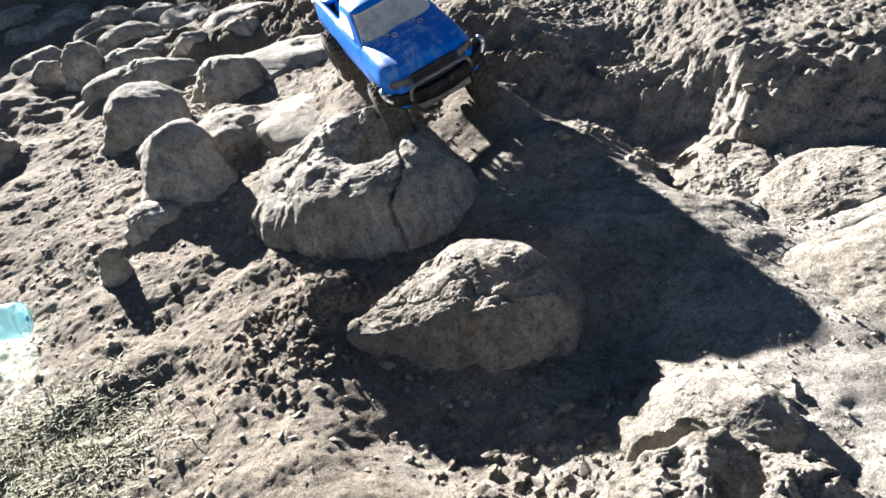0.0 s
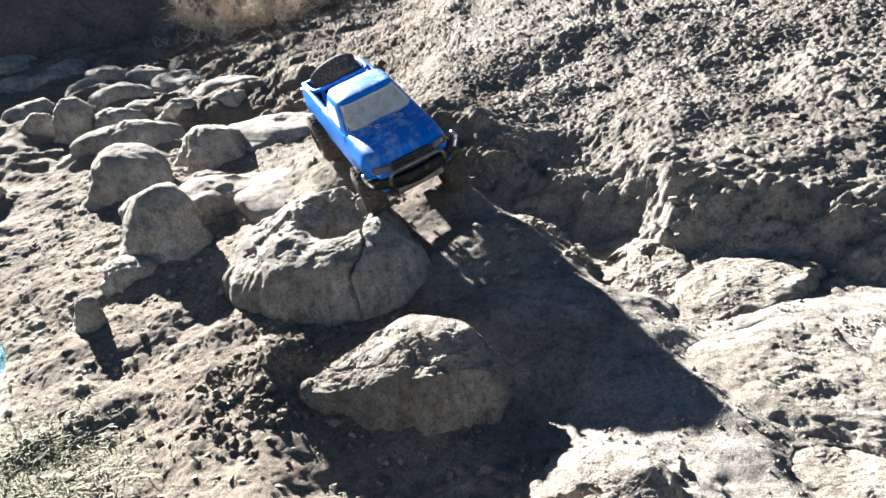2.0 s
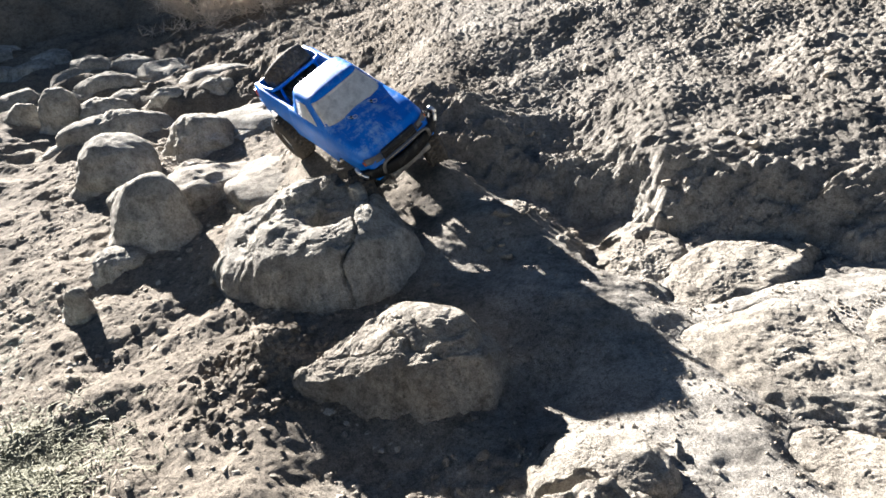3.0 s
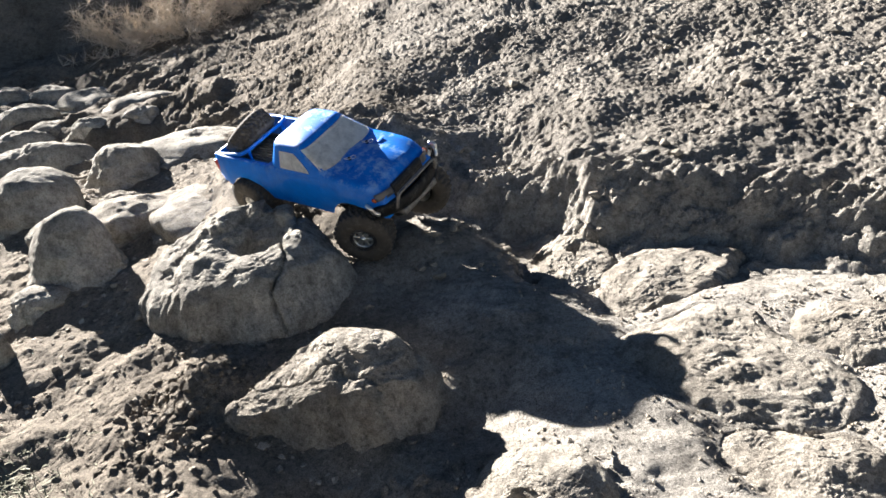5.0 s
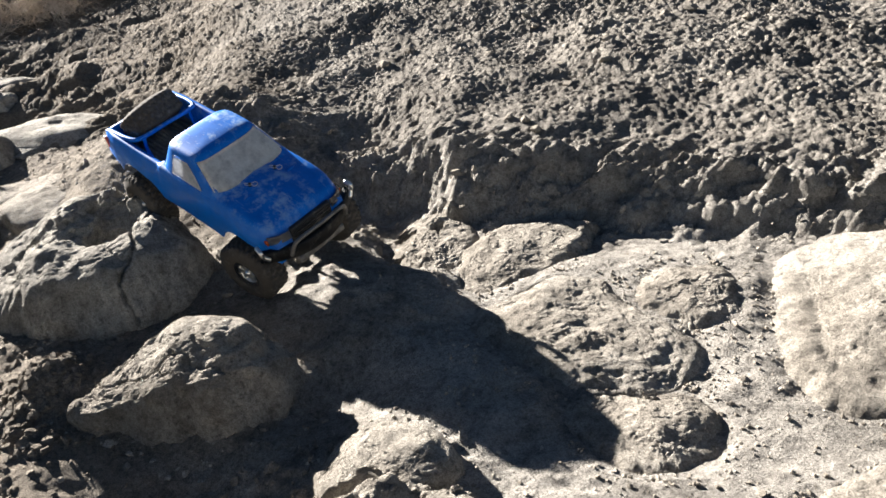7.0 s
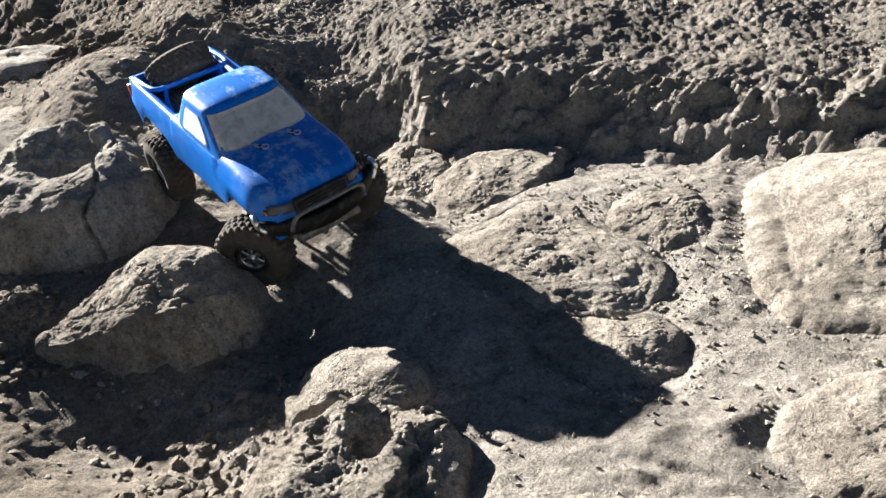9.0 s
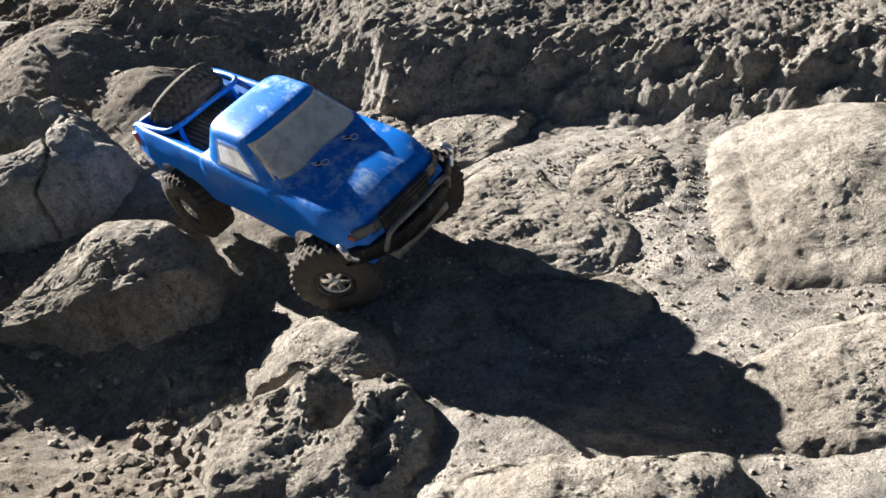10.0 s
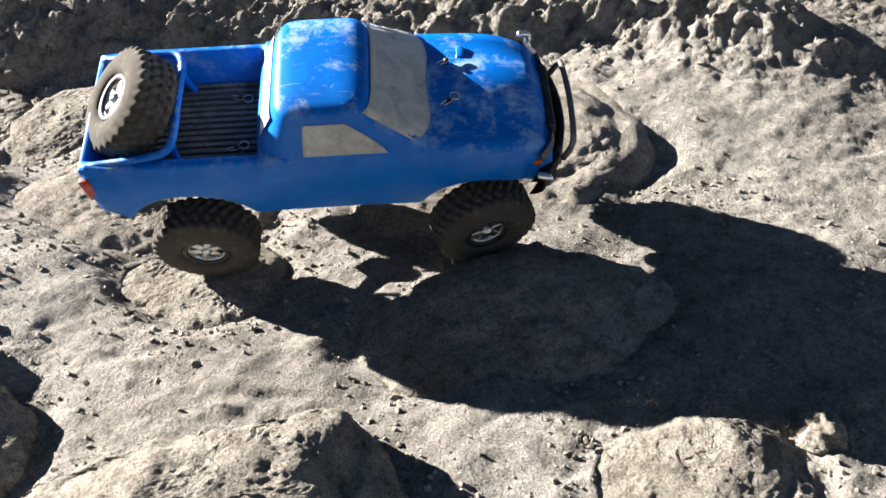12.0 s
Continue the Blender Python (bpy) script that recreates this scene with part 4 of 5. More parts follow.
def build_bumper(truck):
    bm = bmesh.new()
    def at(y):
        return 0.408 - 0.036 * (abs(y) / 0.1) ** 2.2
    ys = np.linspace(-0.098, 0.098, 29)
    rows = []
    for y in ys:
        x = at(y)
        lift = 0.006 * (abs(y) / 0.1) ** 2
        rows.append([(x - 0.014, y, 0.072 + lift), (x - 0.002, y, 0.0735 + lift), (x, y, 0.070 + lift), (x + 0.001, y, 0.050 + 1.6 * lift), (x - 0.006, y, 0.044 + 2 * lift), (x - 0.014, y, 0.044 + 2 * lift)])
    add_patch(bm, rows)
    bmesh.ops.solidify(bm, geom=bm.faces[:], thickness=0.002)
    bumper = part("front_bumper", bm, BLACK, truck, "scuffed dark off-road bumper")
    bm = bmesh.new()
    add_tube(bm, bent([(0.401, -0.060, 0.064), (0.408, -0.057, 0.083), (0.410, -0.046, 0.092), (0.412, 0.0, 0.0935), (0.410, 0.046, 0.092), (0.408, 0.057, 0.083), (0.401, 0.060, 0.064)], 6), 0.0034, 10)
    part("bumper_hoop", bm, STEEL, bumper, "scraped bare metal hoop")
    for side in (-1, 1):
        bm = bmesh.new()
        add_tube(bm, bent([(at(0.09) + 0.002, side * 0.09, 0.066), (at(0.097) + 0.004, side * 0.098, 0.077), (at(0.1) + 0.006, side * 0.1, 0.087), (at(0.1) - 0.006, side * 0.098, 0.091)], 5), [0.004] * 15 + [0.003], 8)
        part("bumper_horn", bm, BARE, bumper, "bright worn bumper end")
    bm = bmesh.new()
    add_box(bm, 0.372, 0.404, -0.05, 0.05, 0.036, 0.05, 0.003)
    part("skid_plate", bm, STEEL, bumper)


def build_clips(truck):
    """Hair-pin clips on short posts."""
    for x, y, z, turn in ((0.280, -0.027, 0.1282, 40), (0.280, 0.027, 0.1282, 30), (0.052, -0.034, 0.079, 20), (0.052, 0.034, 0.079, -10)):
        bm = bmesh.new()
        add_lathe(bm, [(0.0001, 0.0), (0.0028, 0.0), (0.0026, 0.006), (0.0001, 0.0065)], 12)
        bmesh.ops.transform(bm, matrix=pose(x, y, z - 0.002, 90), verts=bm.verts[:])
        post = part("clip_post", bm, BLACK, truck)
        bm = bmesh.new()
        line = bent([(-0.010, 0.0015, 0), (-0.004, 0.002, 0), (0.0, 0.001, 0), (0.004, 0.003, 0), (0.008, 0.0055, 0), (0.0125, 0.003, 0), (0.0125, -0.002, 0), (0.008, -0.0045, 0), (0.004, -0.001, 0), (0.0, -0.0025, 0), (-0.008, -0.0015, 0)], 4)
        add_tube(bm, [pose(x, y, z + 0.0025, 6, 4, turn) @ v for v in line], 0.0007, 6)
        part("body_clip", bm, BARE, post, "bright wire clip")


TYRE = []


def tyre_mesh():
    """One skin of rubber with blocks pressed into its tread."""
    if not TYRE:
        r, w, sides, blocks = TYRE_R - 0.0030, TYRE_W / 2, 272, 30
        wall = [(0.0245, -w + 0.007), (0.028, -w + 0.001), (0.034, -w - 0.001), (0.040, -w - 0.0015), (0.047, -w - 0.0002), (0.052, -w + 0.0025)]
        crown = [(r - 14.0 * max(0.0, abs(y) - 0.012) ** 2 - 0.6 * max(0.0, abs(y) - 0.017), y) for y in np.linspace(-0.0195, 0.0195, 27)]
        profile = wall + crown + [(a, -b) for a, b in wall[::-1]] + [(0.023, 0.0), wall[0]]
        verts, faces = [], []
        for a, y in profile:
            for k in range(sides):
                u = k / sides * blocks
                lift = 0.0
                if a > 0.0475:
                    row = int((y + 0.021) / 0.0105)
                    across = ((y + 0.021) / 0.0105) % 1
                    along = (u + 0.5 * (row % 2) + 22 * abs(y)) % 1
                    lift = 0.0030 * min(1.0, max(0.0, 5.5 * (0.33 - abs(along - 0.5)))) * min(1.0, max(0.0, 8 * (0.46 - abs(across - 0.5))))
                t = 2 * math.pi * k / sides
                verts.append(((a + lift) * math.cos(t), y, (a + lift) * math.sin(t)))
        for n in range(len(profile) - 1):
            for k in range(sides):
                q = (k + 1) % sides
                faces.append((n * sides + k, n * sides + q, (n + 1) * sides + q, (n + 1) * sides + k))
        TYRE.append(mesh_from("tyre", verts, faces, RUBBER, True))
    return TYRE[0]


def add_tyre(parent, label):
    ob = new("tyre", tyre_mesh())
    ob.parent = parent
    return tagged(ob, label)


def rim_mesh():
    bm = bmesh.new()
    add_lathe(bm, [(0.0205, -0.0165), (0.0200, -0.0180), (0.0188, -0.0172), (0.0180, -0.0120), (0.0176, -0.006), (0.0176, 0.012), (0.020, 0.018), (0.0205, 0.019)], 40)
    add_lathe(bm, [(0.0001, -0.0205), (0.0042, -0.0205), (0.0052, -0.018), (0.0072, -0.0160), (0.0072, -0.008), (0.0001, -0.008)], 24)
    for k in range(6):
        m = pose(0, 0, 0, 0, 60 * k, 0)
        add_box(bm, -0.0042, 0.0042, -0.0168, -0.0105, 0.005, 0.0192, 0.0012, m)
    return bm


def ring_mesh():
    bm = bmesh.new()
    add_lathe(bm, [(0.0198, -0.0165), (0.0202, -0.0195), (0.0225, -0.0208), (0.0262, -0.0205), (0.0272, -0.0185), (0.0268, -0.015), (0.0198, -0.0150)], 40)
    return bm


def build_wheel(truck, x, y, z, side):
    wheel = new("wheel")
    wheel.parent = truck
    wheel.matrix_basis = pose(x, y, z)
    add_tyre(wheel, "knobbly dusty black tyre")
    bm = rim_mesh()
    if side > 0:
        bmesh.ops.transform(bm, matrix=pose(0, 0, 0, 0, 0, 180), verts=bm.verts[:])
    part("rim", bm, RIM, wheel, "scuffed chrome rim")
    bm = ring_mesh()
    if side > 0:
        bmesh.ops.transform(bm, matrix=pose(0, 0, 0, 0, 0, 180), verts=bm.verts[:])
    part("bead_ring", bm, BLACK, wheel, "black bead ring")
    bm = bmesh.new()
    add_lathe(bm, [(0.0001, -0.0095), (0.0172, -0.0085), (0.0172, -0.0065), (0.0001, -0.006)], 24)
    if side > 0:
        bmesh.ops.transform(bm, matrix=pose(0, 0, 0, 0, 0, 180), verts=bm.verts[:])
    part("brake_disc", bm, BLACK, wheel)
    for k in range(6):
        bm = bmesh.new()
        m = pose(0, 0, 0, 0, 60 * k + 30, 0) @ pose(0, -0.0203, 0.0248)
        bmesh.ops.create_cone(bm, cap_ends=True, segments=6, radius1=0.0011, radius2=0.0011, depth=0.0016, matrix=m @ pose(0, 0, 0, 90))
        if side > 0:
            bmesh.ops.transform(bm, matrix=pose(0, 0, 0, 0, 0, 180), verts=bm.verts[:])
        part("bolt", bm, STEEL, wheel)
    return wheel


def build_chassis(truck):
    for side in (-1, 1):
        bm = bmesh.new()
        add_box(bm, -0.06, 0.37, side * 0.028 - 0.004, side * 0.028 + 0.004, 0.030, 0.052, 0.001)
        part("frame_rail", bm, BLACK, truck)
        bm = bmesh.new()
        add_box(bm, 0.085, 0.235, side * 0.079 - 0.004, side * 0.079 + 0.004, 0.030, 0.039, 0.003)
        part("rock_slider", bm, BLACK, truck)
    bm = bmesh.new()
    add_box(bm, 0.09, 0.24, -0.05, 0.05, 0.022, 0.05, 0.006)
    part("gearbox_skid", bm, BLACK, truck)
    bm = bmesh.new()
    add_box(bm, -0.05, 0.37, -0.066, 0.066, 0.056, 0.066, 0.003)
    part("inner_tray", bm, BLACK, truck)
    axles = []
    for x in (0.0, WHEELBASE):
        axle = new("axle")
        axle.parent = truck
        axle.matrix_basis = pose(x, 0, 0)
        bm = bmesh.new()
        add_tube(bm, [(0, -0.07, 0), (0, 0.07, 0)], 0.0075, 12)
        part("axle_tube", bm, BLACK, axle)
        bm = bmesh.new()
        bmesh.ops.create_uvsphere(bm, u_segments=20, v_segments=12, radius=0.019, matrix=pose(0, 0.012, 0))
        part("differential", bm, BLACK, axle)
        axles.append(axle)
        for side in (-1, 1):
            bm = bmesh.new()
            s = 1 if x == 0 else -1
            add_tube(bm, [(x + 0.012 * s, side * 0.046, 0.006), (x + 0.018 * s, side * 0.042, 0.062)], 0.0062, 12)
            shock = part("shock", bm, STEEL, truck, "oil-filled shock absorber")
            bm = bmesh.new()
            add_tube(bm, [(x + 0.012 * s + 0.004 * s * k / 50 + 0.0082 * math.cos(k * 0.75), side * 0.0455 + 0.0082 * math.sin(k * 0.75), 0.012 + 0.04 * k / 50) for k in range(51)], 0.0011, 6)
            part("spring", bm, BARE, shock)
            bm = bmesh.new()
            add_tube(bm, [(x, side * 0.035, -0.006), (x + 0.12 * s, side * 0.022, 0.026)], 0.0032, 8)
            part("suspension_link", bm, BARE, truck)
    return axles


def build_spare(truck):
    spare = new("spare_wheel")
    spare.parent = truck
    spare.matrix_basis = pose(-0.052, 0.0, 0.119, 0, 0, 6) @ pose(0, 0, 0, 0, 50, 0) @ pose(0, 0, 0, 0, 0, -90)
    add_tyre(spare, "knobbly dusty black spare tyre")
    part("rim", rim_mesh(), RIM, spare, "chrome spare rim")
    part("bead_ring", ring_mesh(), BLACK, spare)


def build_truck():
    truck = tagged(new("model_truck"), "blue radio-controlled pickup truck crawling down over rocks", "model truck")
    build_body(truck)
    build_windows(build_cab(truck))
    build_liner(truck)
    build_lights(truck)
    build_bumper(truck)
    build_clips(truck)
    build_spare(truck)
    axles = build_chassis(truck)
    wheels = [build_wheel(truck, x, side * TRACK, 0, side) for x in (0.0, WHEELBASE) for side in (-1, 1)]
    return truck, wheels, axles



# ---- loose matter lying on the ground ----
def on_any(x, y):
    """Height of whatever lies uppermost at a place: ground, boulder or outcrop."""
    hit, at, normal, _, ob, _ = scene.ray_cast(DEPS, Vector((x, y, 3.0)), Vector((0, 0, -1)))
    return at, normal, ob.name == "ground"


def lump_shapes(seed, count, squash, sides):
    """A few small broken shapes, as vertices and faces: hulls of a handful of scattered points."""
    pick, out = np.random.RandomState(seed), []
    for _ in range(count):
        bm = bmesh.new()
        v = pick.normal(size=(sides, 3))
        v = v / np.linalg.norm(v, axis=1, keepdims=True) * pick.uniform(0.75, 1.1, (sides, 1)) * (1, pick.uniform(0.6, 1), squash)
        for q in v:
            bm.verts.new(q)
        made = bmesh.ops.convex_hull(bm, input=bm.verts[:])
        bmesh.ops.delete(bm, geom=[g for g in made["geom_interior"] if isinstance(g, bmesh.types.BMVert)], context="VERTS")
        bm.verts.index_update()
        bmesh.ops.recalc_face_normals(bm, faces=bm.faces[:])
        out.append((np.array([q.co[:] for q in bm.verts]), [[q.index for q in f.verts] for f in bm.faces]))
        bm.free()
    return out


def scatter(name, label, category, mat, spots, shapes, low, high, seed, sink=0.25, lean=25, skew=2.2, steep=0.45):
    """One joined mesh of many small pieces dropped on the ground at spots (x, y)."""
    pick = np.random.RandomState(seed)
    verts, faces, n = [], [], 0
    for x, y in spots:
        at, normal, bare = on_any(float(x), float(y))
        if normal.z < steep or not bare:
            continue
        s = low + (high - low) * pick.rand() ** skew
        v, f = shapes[pick.randint(len(shapes))]
        m = normal.to_track_quat("Z", "Y").to_matrix() @ Euler([radians(a) for a in (pick.uniform(-lean, lean), pick.uniform(-lean, lean), pick.uniform(0, 360))]).to_matrix()
        w = (v * s) @ np.array(m).T + np.array(at) + np.array(normal) * s * sink
        verts.append(w)
        faces.extend([[i + n for i in q] for q in f])
        n += len(v)
    ob = new(name, mesh_from(name, np.concatenate(verts), faces, mat, smooth=False))
    return tagged(ob, label, category, kind="stuff")


bpy.context.view_layer.update()
DEPS = bpy.context.evaluated_depsgraph_get()


def spots_in(seed, count, x0, x1, y0, y1, keep):
    """Scattered places in a stretch of ground, kept where keep(x, y, d) beats a random number."""
    pick = np.random.RandomState(seed)
    x, y = pick.uniform(x0, x1, count), pick.uniform(y0, y1, count)
    d = above_ledge(x, y)
    p = np.stack([x, y, 0 * x], 1)
    ok = keep(x, y, d, p) > pick.rand(count)
    return list(zip(x[ok], y[ok]))


def build_loose():
    blunt, flake = lump_shapes(3, 14, 0.75, 14), lump_shapes(4, 14, 0.28, 11)
    # clods on the slope over the ledge
    where = spots_in(11, 16000, -1.2, 1.9, 0.6, 3.2, lambda x, y, d, p: 0.5 * smooth_step(0.05, 0.3, d) * (0.1 + 0.8 * smooth_step(-0.15, 0.3, perlin(p * 2.3 + 4))))
    scatter("earth_clods", "pale crumbly clods of dried clay on the slope", "clods", CLAY, where, blunt, 0.002, 0.010, 12, 0.05, skew=3.0)
    where = spots_in(19, 9000, -1.3, 2.2, 2.0, 4.4, lambda x, y, d, p: 0.5 * smooth_step(0.0, 0.3, d))
    scatter("far_clods", "pale crumbly clods high on the slope", "clods", CLAY, where, blunt, 0.003, 0.011, 20, 0.05, skew=2.8)
    # flakes on the ground among the boulders
    where = spots_in(13, 15000, -1.1, 0.15, 0.55, 2.2, lambda x, y, d, p: 0.55 * smooth_step(0.05, -0.25, x) * (0.2 + 0.75 * smooth_step(-0.2, 0.3, perlin(p * 5 + 1))))
    scatter("stone_flakes", "flat brown flakes of weathered stone", "stone flakes", CHIP, where, flake, 0.0015, 0.012, 14, 0.12, 16, 2.8)
    # crumbled earth heaped beside the long boulder and under the ledge
    pick = np.random.RandomState(17)
    where = list(zip(pick.normal(-0.30, 0.06, 800), pick.normal(1.045, 0.045, 800))) + list(zip(pick.normal(-0.33, 0.07, 500), pick.normal(0.94, 0.045, 500)))
    where += list(zip(pick.normal(0.21, 0.035, 200), pick.normal(1.39, 0.03, 200))) + list(zip(pick.normal(0.02, 0.08, 700), pick.normal(0.64, 0.08, 700)))
    scatter("earth_crumbs", "dark crumbled earth heaped beside a boulder", "earth crumbs", SOIL, where, lump_shapes(5, 14, 0.5, 18), 0.0015, 0.015, 18, 0.05, 40, 3.6)
    # crumbs gathered round the feet of the stones
    where = []
    for rim, _ in STONES.values():
        q = rim_line(rim, 260)
        mid = q[:, :2].mean(0)
        for k in range(260):
            v = q[pick.randint(len(q)), :2] - mid
            where.append(mid + v * (1 + (0.008 + abs(pick.normal(0, 0.028))) / np.linalg.norm(v)))
    scatter("foot_crumbs", "brown crumbs and grit gathered round the stones", "earth crumbs", CHIP, where, blunt, 0.0008, 0.005, 27, 0.15, 60, 3.2, 0.3)
    where = spots_in(23, 9000, 0.25, 1.6, 0.5, 1.75, lambda x, y, d, p: 0.9 * np.exp(-((d - 0.05) / 0.08) ** 2) * (0.2 + 0.8 * smooth_step(-0.1, 0.25, perlin(p * 7))))
    scatter("ledge_crumbs", "crumbling earth along the broken ledge", "earth crumbs", CLAY, where, flake, 0.0015, 0.013, 24, 0.1, 40, 2.8, 0.2)
    # grit in the hollows on the sandstone side
    where = spots_in(15, 14000, -0.05, 1.35, -0.05, 1.2, lambda x, y, d, p: 0.05 + 0.9 * smooth_step(0.08, 0.35, perlin(p * 4.5 + 6)) + 0.7 * np.exp(-((x - 0.68) / 0.08) ** 2 - ((y - 0.66) / 0.2) ** 2) + 0.5 * smooth_step(0.3, 0.1, y))
    scatter("grit", "pale grit and small pebbles on sandstone", "gravel", CHIP, where, blunt, 0.001, 0.0045, 16, 0.2, 60, 3.0)
    # single stones that stand out
    shapes = lump_shapes(21, 10, 0.55, 20)
    base = []
    for v, f in shapes:
        base.append(mesh_from("stone", v, f, CHIP, smooth=False))
    pick = np.random.RandomState(22)
    for (x0, x1, y0, y1), count, low, high in (((-1.0, 0.0, 0.6, 1.5), 45, 0.006, 0.014), ((0.15, 1.2, 0.0, 0.9), 45, 0.003, 0.008), ((0.1, 0.3, 1.2, 1.4), 18, 0.008, 0.016), ((-0.2, 1.6, 1.2, 2.0), 50, 0.008, 0.020)):
        for _ in range(count):
            x, y = pick.uniform(x0, x1), pick.uniform(y0, y1)
            at, normal, bare = on_any(x, y)
            s = pick.uniform(low, high)
            if normal.z < 0.6 or not bare:
                continue
            ob = new("stone", base[pick.randint(len(base))])
            ob.matrix_basis = Matrix.LocRotScale(at + normal * s * 0.2, Euler((pick.uniform(-0.4, 0.4), pick.uniform(-0.4, 0.4), pick.uniform(0, 6.3))), (s, s, s))
            tagged(ob, "small loose brown stone lying on dry earth", "stone", "loose stones")


build_loose()


# ---- plants ----
def twig_mesh(bm, start, way, length, radius, pick, sides=3, steps=4, droop=0.3):
    pts, d, p = [], Vector(way).normalized(), Vector(start)
    for k in range(steps + 1):
        pts.append(p.copy())
        d = (d + Vector(pick.normal(size=3) * 0.22) + Vector((0, 0, -droop * 0.2))).normalized()
        p = p + d * length / steps
    add_tube(bm, pts, [radius * (1 - 0.8 * k / steps) for k in range(steps + 1)], sides)
    return pts


def build_bush(x, y, size, seed, label):
    pick = np.random.RandomState(seed)
    z = gz(x, y)
    bush = tagged(new("dry_bush"), label, "bush")
    bush.matrix_basis = pose(x, y, z - 0.02)
    bm, tips = bmesh.new(), []
    for k in range(34):
        a = pick.uniform(0, 6.3)
        up = pick.uniform(0.35, 1.3)
        tips += twig_mesh(bm, (0.05 * size * math.cos(a), 0.05 * size * math.sin(a), 0), (math.cos(a), math.sin(a), up), size * pick.uniform(0.55, 0.9), 0.005 * size, pick, 5, 6, 0.1)[2:]
    part("stem", bm, STRAW, bush)
    verts, faces = [], []
    for t in tips:
        for _ in range(14):
            d = pick.normal(size=3) + (0, 0, 0.7)
            d /= np.linalg.norm(d)
            l = size * pick.uniform(0.08, 0.24)
            s = np.cross(d, pick.normal(size=3))
            s /= np.linalg.norm(s) + 1e-6
            b = np.array(t)
            mid = b + d * l * 0.5 + pick.normal(size=3) * l * 0.1
            w = 0.0012
            i = len(verts)
            verts += [b - s * w, b + s * w, mid - s * w, mid + s * w, b + d * l]
            faces += [(i, i + 1, i + 3, i + 2), (i + 2, i + 3, i + 4)]
    ob = new("twig_spray", mesh_from("twig_spray", verts, faces, STRAW, False))
    ob.parent = bush
    tagged(ob, kind="stuff")


for bx, by, bs, sd in ((-1.15, 4.1, 0.42, 1), (-0.82, 4.0, 0.40, 2), (-0.55, 4.15, 0.36, 3), (0.55, 4.6, 0.3, 4)):
    build_bush(bx, by, bs, sd, "dry straw-coloured bush on the slope")


def blades(name, label, category, mat, places, low, high, width, seed, curl=0.6, upright=0.8):
    """Thin bent blades, joined."""
    pick = np.random.RandomState(seed)
    verts, faces = [], []
    for x, y in places:
        at, _, _ = on_any(float(x), float(y))
        a, l = pick.uniform(0, 6.3), pick.uniform(low, high)
        out, side = np.array([math.cos(a), math.sin(a), 0]), np.array([-math.sin(a), math.cos(a), 0])
        up = pick.uniform(0.2, 1) * upright
        i = len(verts)
        for k, w in enumerate((1, 0.85, 0.55, 0.1)):
            u = k / 3
            p = np.array(at) + l * (out * u * (1 - up * 0.6) + np.array([0, 0, 1]) * up * (u - curl * 0.5 * u * u)) + 0.12 * l * u * pick.normal(size=3)
            verts += [p - side * width * w, p + side * width * w]
        faces += [(i + 2 * k, i + 2 * k + 1, i + 2 * k + 3, i + 2 * k + 2) for k in range(3)]
    return tagged(new(name, mesh_from(name, verts, faces, mat, False)), label, category, kind="stuff")


def build_grass():
    pick = np.random.RandomState(5)
    n = 4200
    x, y = pick.normal(-0.70, 0.085, n), pick.normal(0.83, 0.07, n)
    blades("grass_mat", "low mat of grey-green dried grass on earth", "grass", GRASS, list(zip(x, y)), 0.012, 0.045, 0.0013, 6, 0.8, 0.6)
    # dead stalks on the slope
    spots = spots_in(31, 500, 0.2, 1.8, 1.4, 2.3, lambda x, y, d, p: 0.5 * smooth_step(0.15, 0.3, d) * smooth_step(0.0, 0.3, perlin(p * 3 + 2)) + 0.02)
    blades("dead_stalks", "thin pale dead stalks on the clay slope", "dead grass", STRAW, spots, 0.02, 0.06, 0.0006, 7, 0.3, 0.9)
    # scrub on the far shaded hillside
    pick = np.random.RandomState(8)
    verts, faces = [], []
    for _ in range(330):
        x = pick.uniform(-9, 4)
        y = 5.4 + 0.25 * x + pick.uniform(0.1, 3.0)
        z, s = gz(x, y), pick.uniform(0.12, 0.35)
        for _ in range(45):
            c = np.array([x, y, z + 0.3 * s]) + pick.normal(size=3) * s * (0.5, 0.5, 0.35)
            a, b = pick.normal(size=3), pick.normal(size=3)
            a, b = a / np.linalg.norm(a) * 0.03, b / np.linalg.norm(b) * 0.02
            i = len(verts)
            verts += [c - a, c + b, c + a, c - b]
            faces.append((i, i + 1, i + 2, i + 3))
    tagged(new("hillside_scrub", mesh_from("hillside_scrub", verts, faces, SCRUB, False)), "dark low scrub over a shaded hillside", "scrub", kind="stuff")


build_grass()


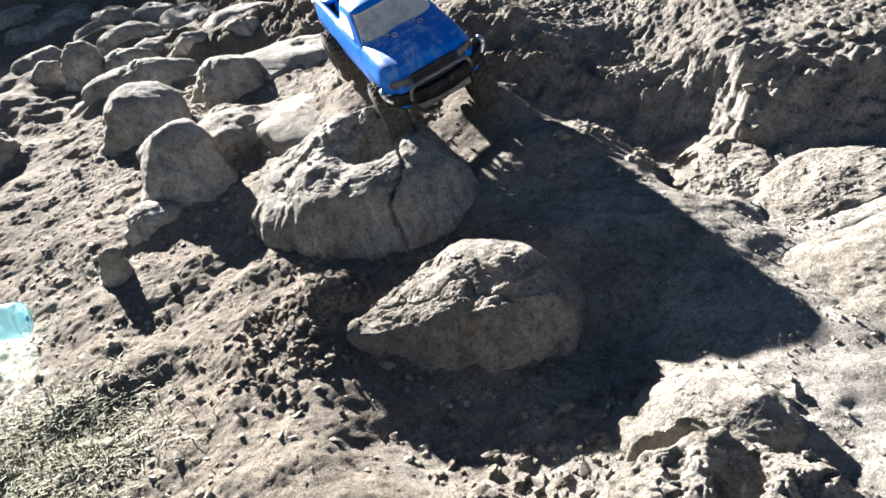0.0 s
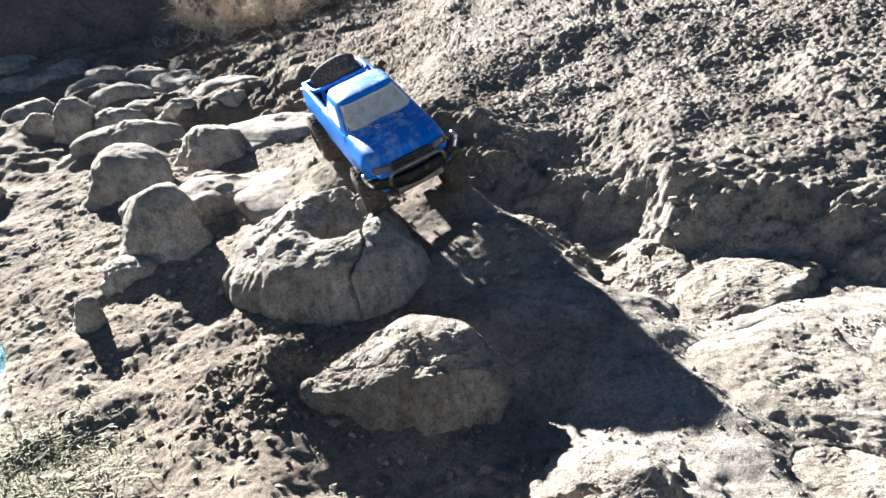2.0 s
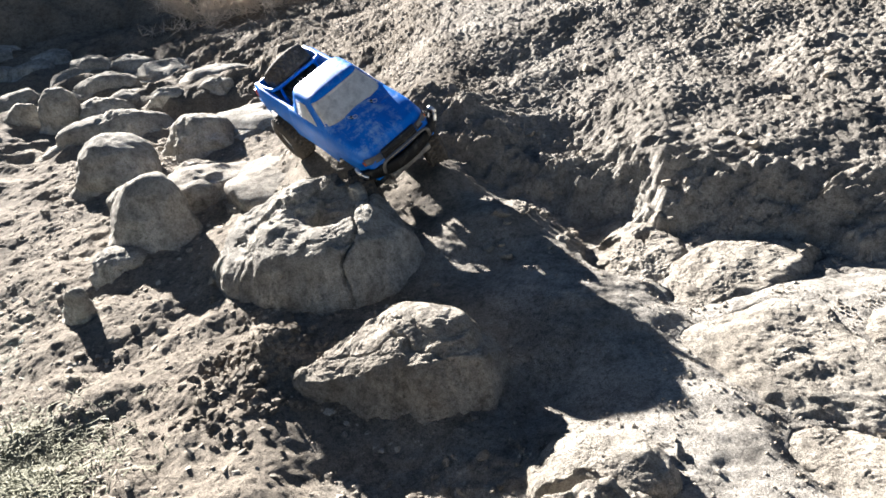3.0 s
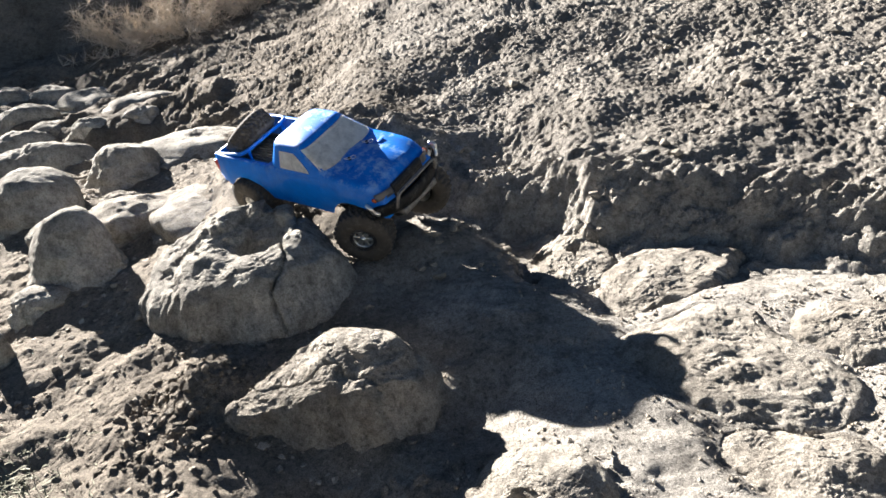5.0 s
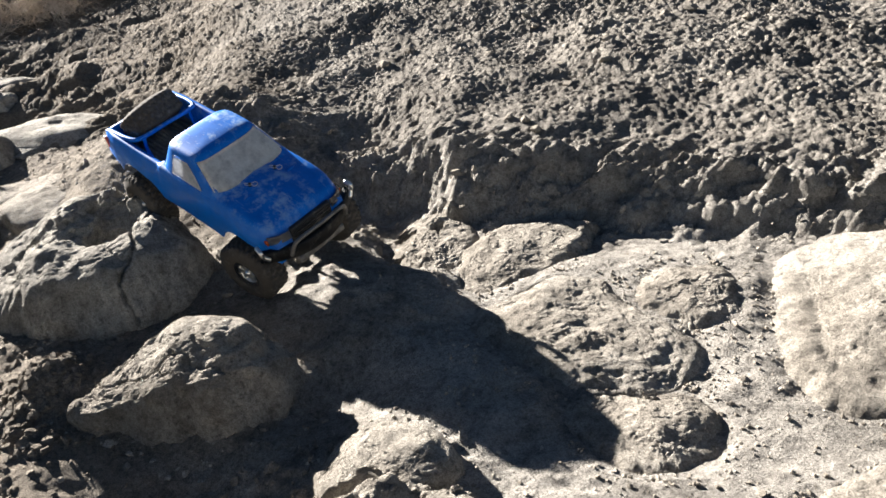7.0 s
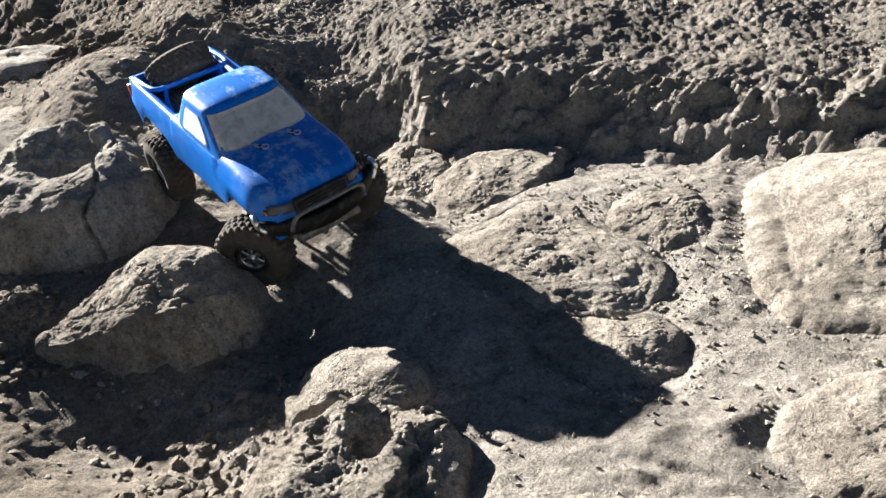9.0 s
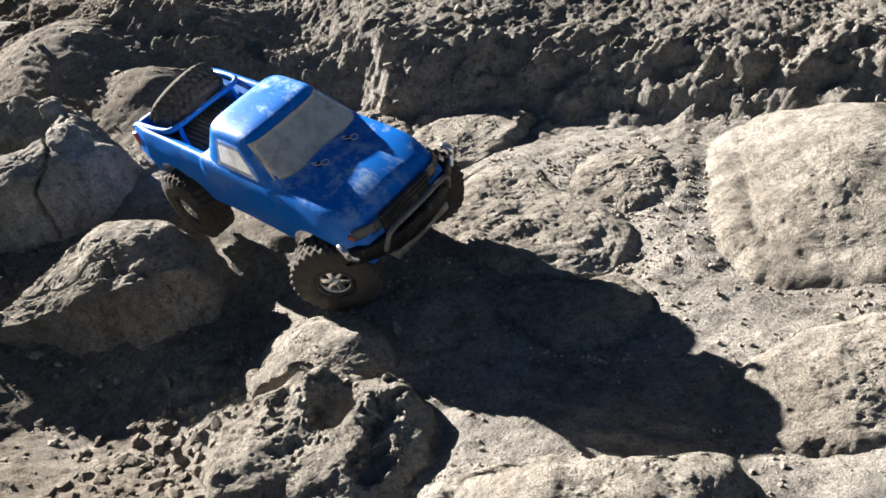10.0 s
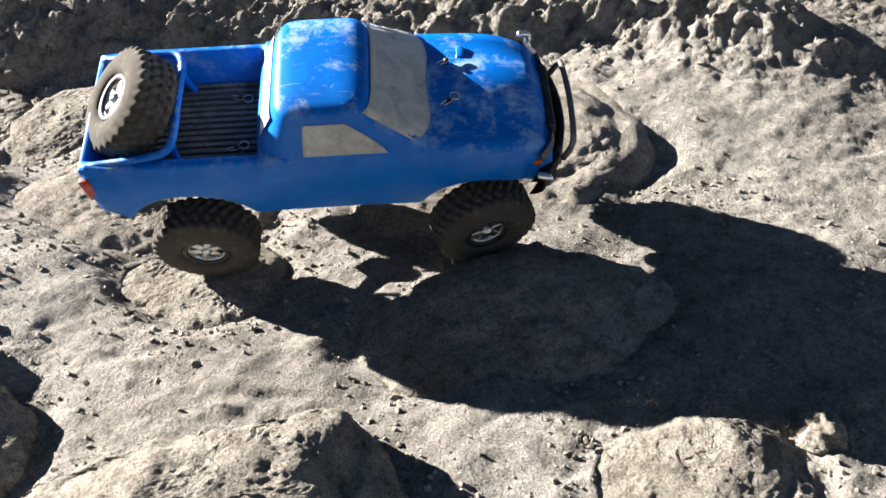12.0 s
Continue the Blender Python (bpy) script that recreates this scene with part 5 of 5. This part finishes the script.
# ---- the plastic bottle ----
def build_bottle():
    bottle = tagged(new("water_bottle"), "clear pale blue plastic water bottle lying on earth", "bottle")
    x, y = -0.875, 1.175
    bottle.matrix_basis = pose(x, y, on_any(x, y)[0].z + 0.034, 4, 0, 8) @ pose(0, 0, 0, 0, 0, 90)
    bm = bmesh.new()
    prof = [(0.0005, -0.006), (0.008, -0.004), (0.016, 0.004), (0.022, 0.008), (0.028, 0.004), (0.032, -0.002), (0.0345, 0.008), (0.0345, 0.03)]
    for k in range(6):
        prof += [(0.0345, 0.035 + 0.016 * k), (0.0328, 0.041 + 0.016 * k), (0.0345, 0.047 + 0.016 * k)]
    prof += [(0.0345, 0.14), (0.031, 0.155), (0.022, 0.172), (0.0135, 0.184), (0.0125, 0.200)]
    add_lathe(bm, prof, 40)
    bmesh.ops.solidify(bm, geom=bm.faces[:], thickness=0.0008)
    shell = part("bottle_body", bm, PET, bottle)
    shell.visible_shadow = False
    bm = bmesh.new()
    add_lathe(bm, [(0.0001, 0.192), (0.0145, 0.192), (0.0148, 0.206), (0.0135, 0.208), (0.0001, 0.208)], 28)
    part("cap", bm, BLUE_CAP, bottle, "blue screw cap")
    # the cap as refracted through the base, put in as a blue disc
    bm = bmesh.new()
    add_lathe(bm, [(0.0001, -0.0085), (0.0065, -0.008), (0.0065, -0.0065), (0.0001, -0.0065)], 20)
    part("refracted_cap", bm, BLUE_CAP, bottle, "blue disc for the cap refracted in the base")


build_bottle()


TRUCK, WHEELS, AXLES = build_truck()


# ---- motion ----
# seconds, place of the rear axle, roll, pitch and heading
DRIVE = [
    (0.0, -0.1983, 1.6964, 0.2460, 15.9, 10.7, -67.5),
    (0.5, -0.1888, 1.6968, 0.2440, 17.1, 10.4, -66.7),
    (1.0, -0.1809, 1.6970, 0.2469, 17.2, 10.3, -68.0),
    (1.5, -0.1804, 1.6942, 0.2491, 17.2, 10.9, -66.1),
    (2.0, -0.1844, 1.6910, 0.2488, 17.6, 10.6, -65.6),
    (2.5, -0.2563, 1.7041, 0.2489, 30.7, 10.6, -52.0),
    (3.0, -0.2515, 1.6995, 0.2468, 27.8, 10.1, -54.3),
    (4.0, -0.2036, 1.6298, 0.2323, 24.2, 6.0, -49.7),
    (5.0, -0.1557, 1.5601, 0.1739, 20.6, 2.0, -45.1),
    (5.5, -0.1326, 1.5130, 0.1790, 15.2, 4.9, -36.9),
    (6.0, -0.1139, 1.5041, 0.1837, 16.5, 6.8, -37.1),
    (6.5, -0.0831, 1.4628, 0.1907, 18.1, 10.6, -44.4),
    (8.5, 0.0240, 1.2878, 0.1790, 9.1, 14.0, -66.9),
    (9.0, 0.0530, 1.2556, 0.1554, 7.1, 10.6, -65.4),
    (9.5, 0.0936, 1.1632, 0.1164, 15.7, 6.3, -62.9),
    (10.0, 0.1553, 1.0513, 0.1082, 16.7, 3.7, -57.8),
    (10.5, 0.1916, 0.9917, 0.0954, 16.1, -0.4, -49.5),
    (11.0, 0.2513, 0.8758, 0.0756, 20.1, -8.3, -33.9),
    (11.5, 0.3916, 0.7809, 0.0961, 19.6, -5.0, -21.0),
    (12.0, 0.5678, 0.6610, 0.1317, 27.8, -3.4, -33.8),
]
STEER = ((0.0, -5), (2.0, -5), (2.5, -25), (3.0, -22), (5.0, 25), (5.5, 30), (6.0, 8), (6.5, 3), (8.5, 36), (9.0, 40), (9.5, 40), (10.0, 38), (10.5, 35), (11.0, 20), (11.5, 12), (12.0, 14))


# how far each wheel hangs (-) or is pushed up (+), in millimetres: seconds, rear right, rear left, front right, front left
SPRING = (
    (0, 9, 7, 18, -12),
    (1, 15, 4, 18, -15),
    (2, 11, 0, 18, -13),
    (2.5, 4, -15, -8, -16),
    (3, 2, -8, -18, -15),
    (4, -1, -6, -10, -10),
    (5, 18, 18, 1, -24),
    (5.5, -14, 6, 14, -16),
    (6, -22, 0, 8, -18),
    (6.5, -24, -1, 9, 1),
    (7.5, 18, -24, 1, 2),
    (8.5, -1, -15, -4, 8),
    (9, -20, 2, -13, 15),
    (9.5, -1, -1, -21, -6),
    (10, 3, -3, 5, 4),
    (10.5, 4, 13, 0, 4),
    (11, 9, 1, -16, -24),
    (11.5, 14, -2, -6, -24),
    (12, -13, -24, -7, -2),
)


def motions():
    rows = [(t, pose(x, y, z, rx, ry, rz)) for t, x, y, z, rx, ry, rz in DRIVE]
    walk(TRUCK, rows)
    times = np.arange(0, 12.01, 0.25)
    ts = [r[0] for r in DRIVE]
    place = np.stack([np.interp(times, ts, [r[k] for r in DRIVE]) for k in (1, 2, 3)], 1)
    gone = np.concatenate([[0], np.cumsum(np.linalg.norm(np.diff(place, axis=0), axis=1))])
    for wheel, (x, side) in zip(WHEELS, [(x, s) for x in (0.0, WHEELBASE) for s in (-1, 1)]):
        out = []
        for t, g in zip(times, gone):
            steer = float(np.interp(t, [s[0] for s in STEER], [s[1] for s in STEER])) if x else 0
            k = 1 + (2 if x else 0) + (1 if side > 0 else 0)
            lift = float(np.interp(t, [s[0] for s in SPRING], [s[k] for s in SPRING])) / 1000
            out.append((float(t), pose(x, side * TRACK, lift, 0, 0, steer) @ pose(0, 0, 0, 0, math.degrees(g / TYRE_R), 0)))
        walk(wheel, out)
    for axle, (x, k) in zip(AXLES, ((0.0, 1), (WHEELBASE, 3))):
        walk(axle, [(s[0], pose(x, 0, (s[k] + s[k + 1]) / 2000, math.degrees(math.atan2((s[k + 1] - s[k]) / 1000, 2 * TRACK)))) for s in SPRING])


motions()
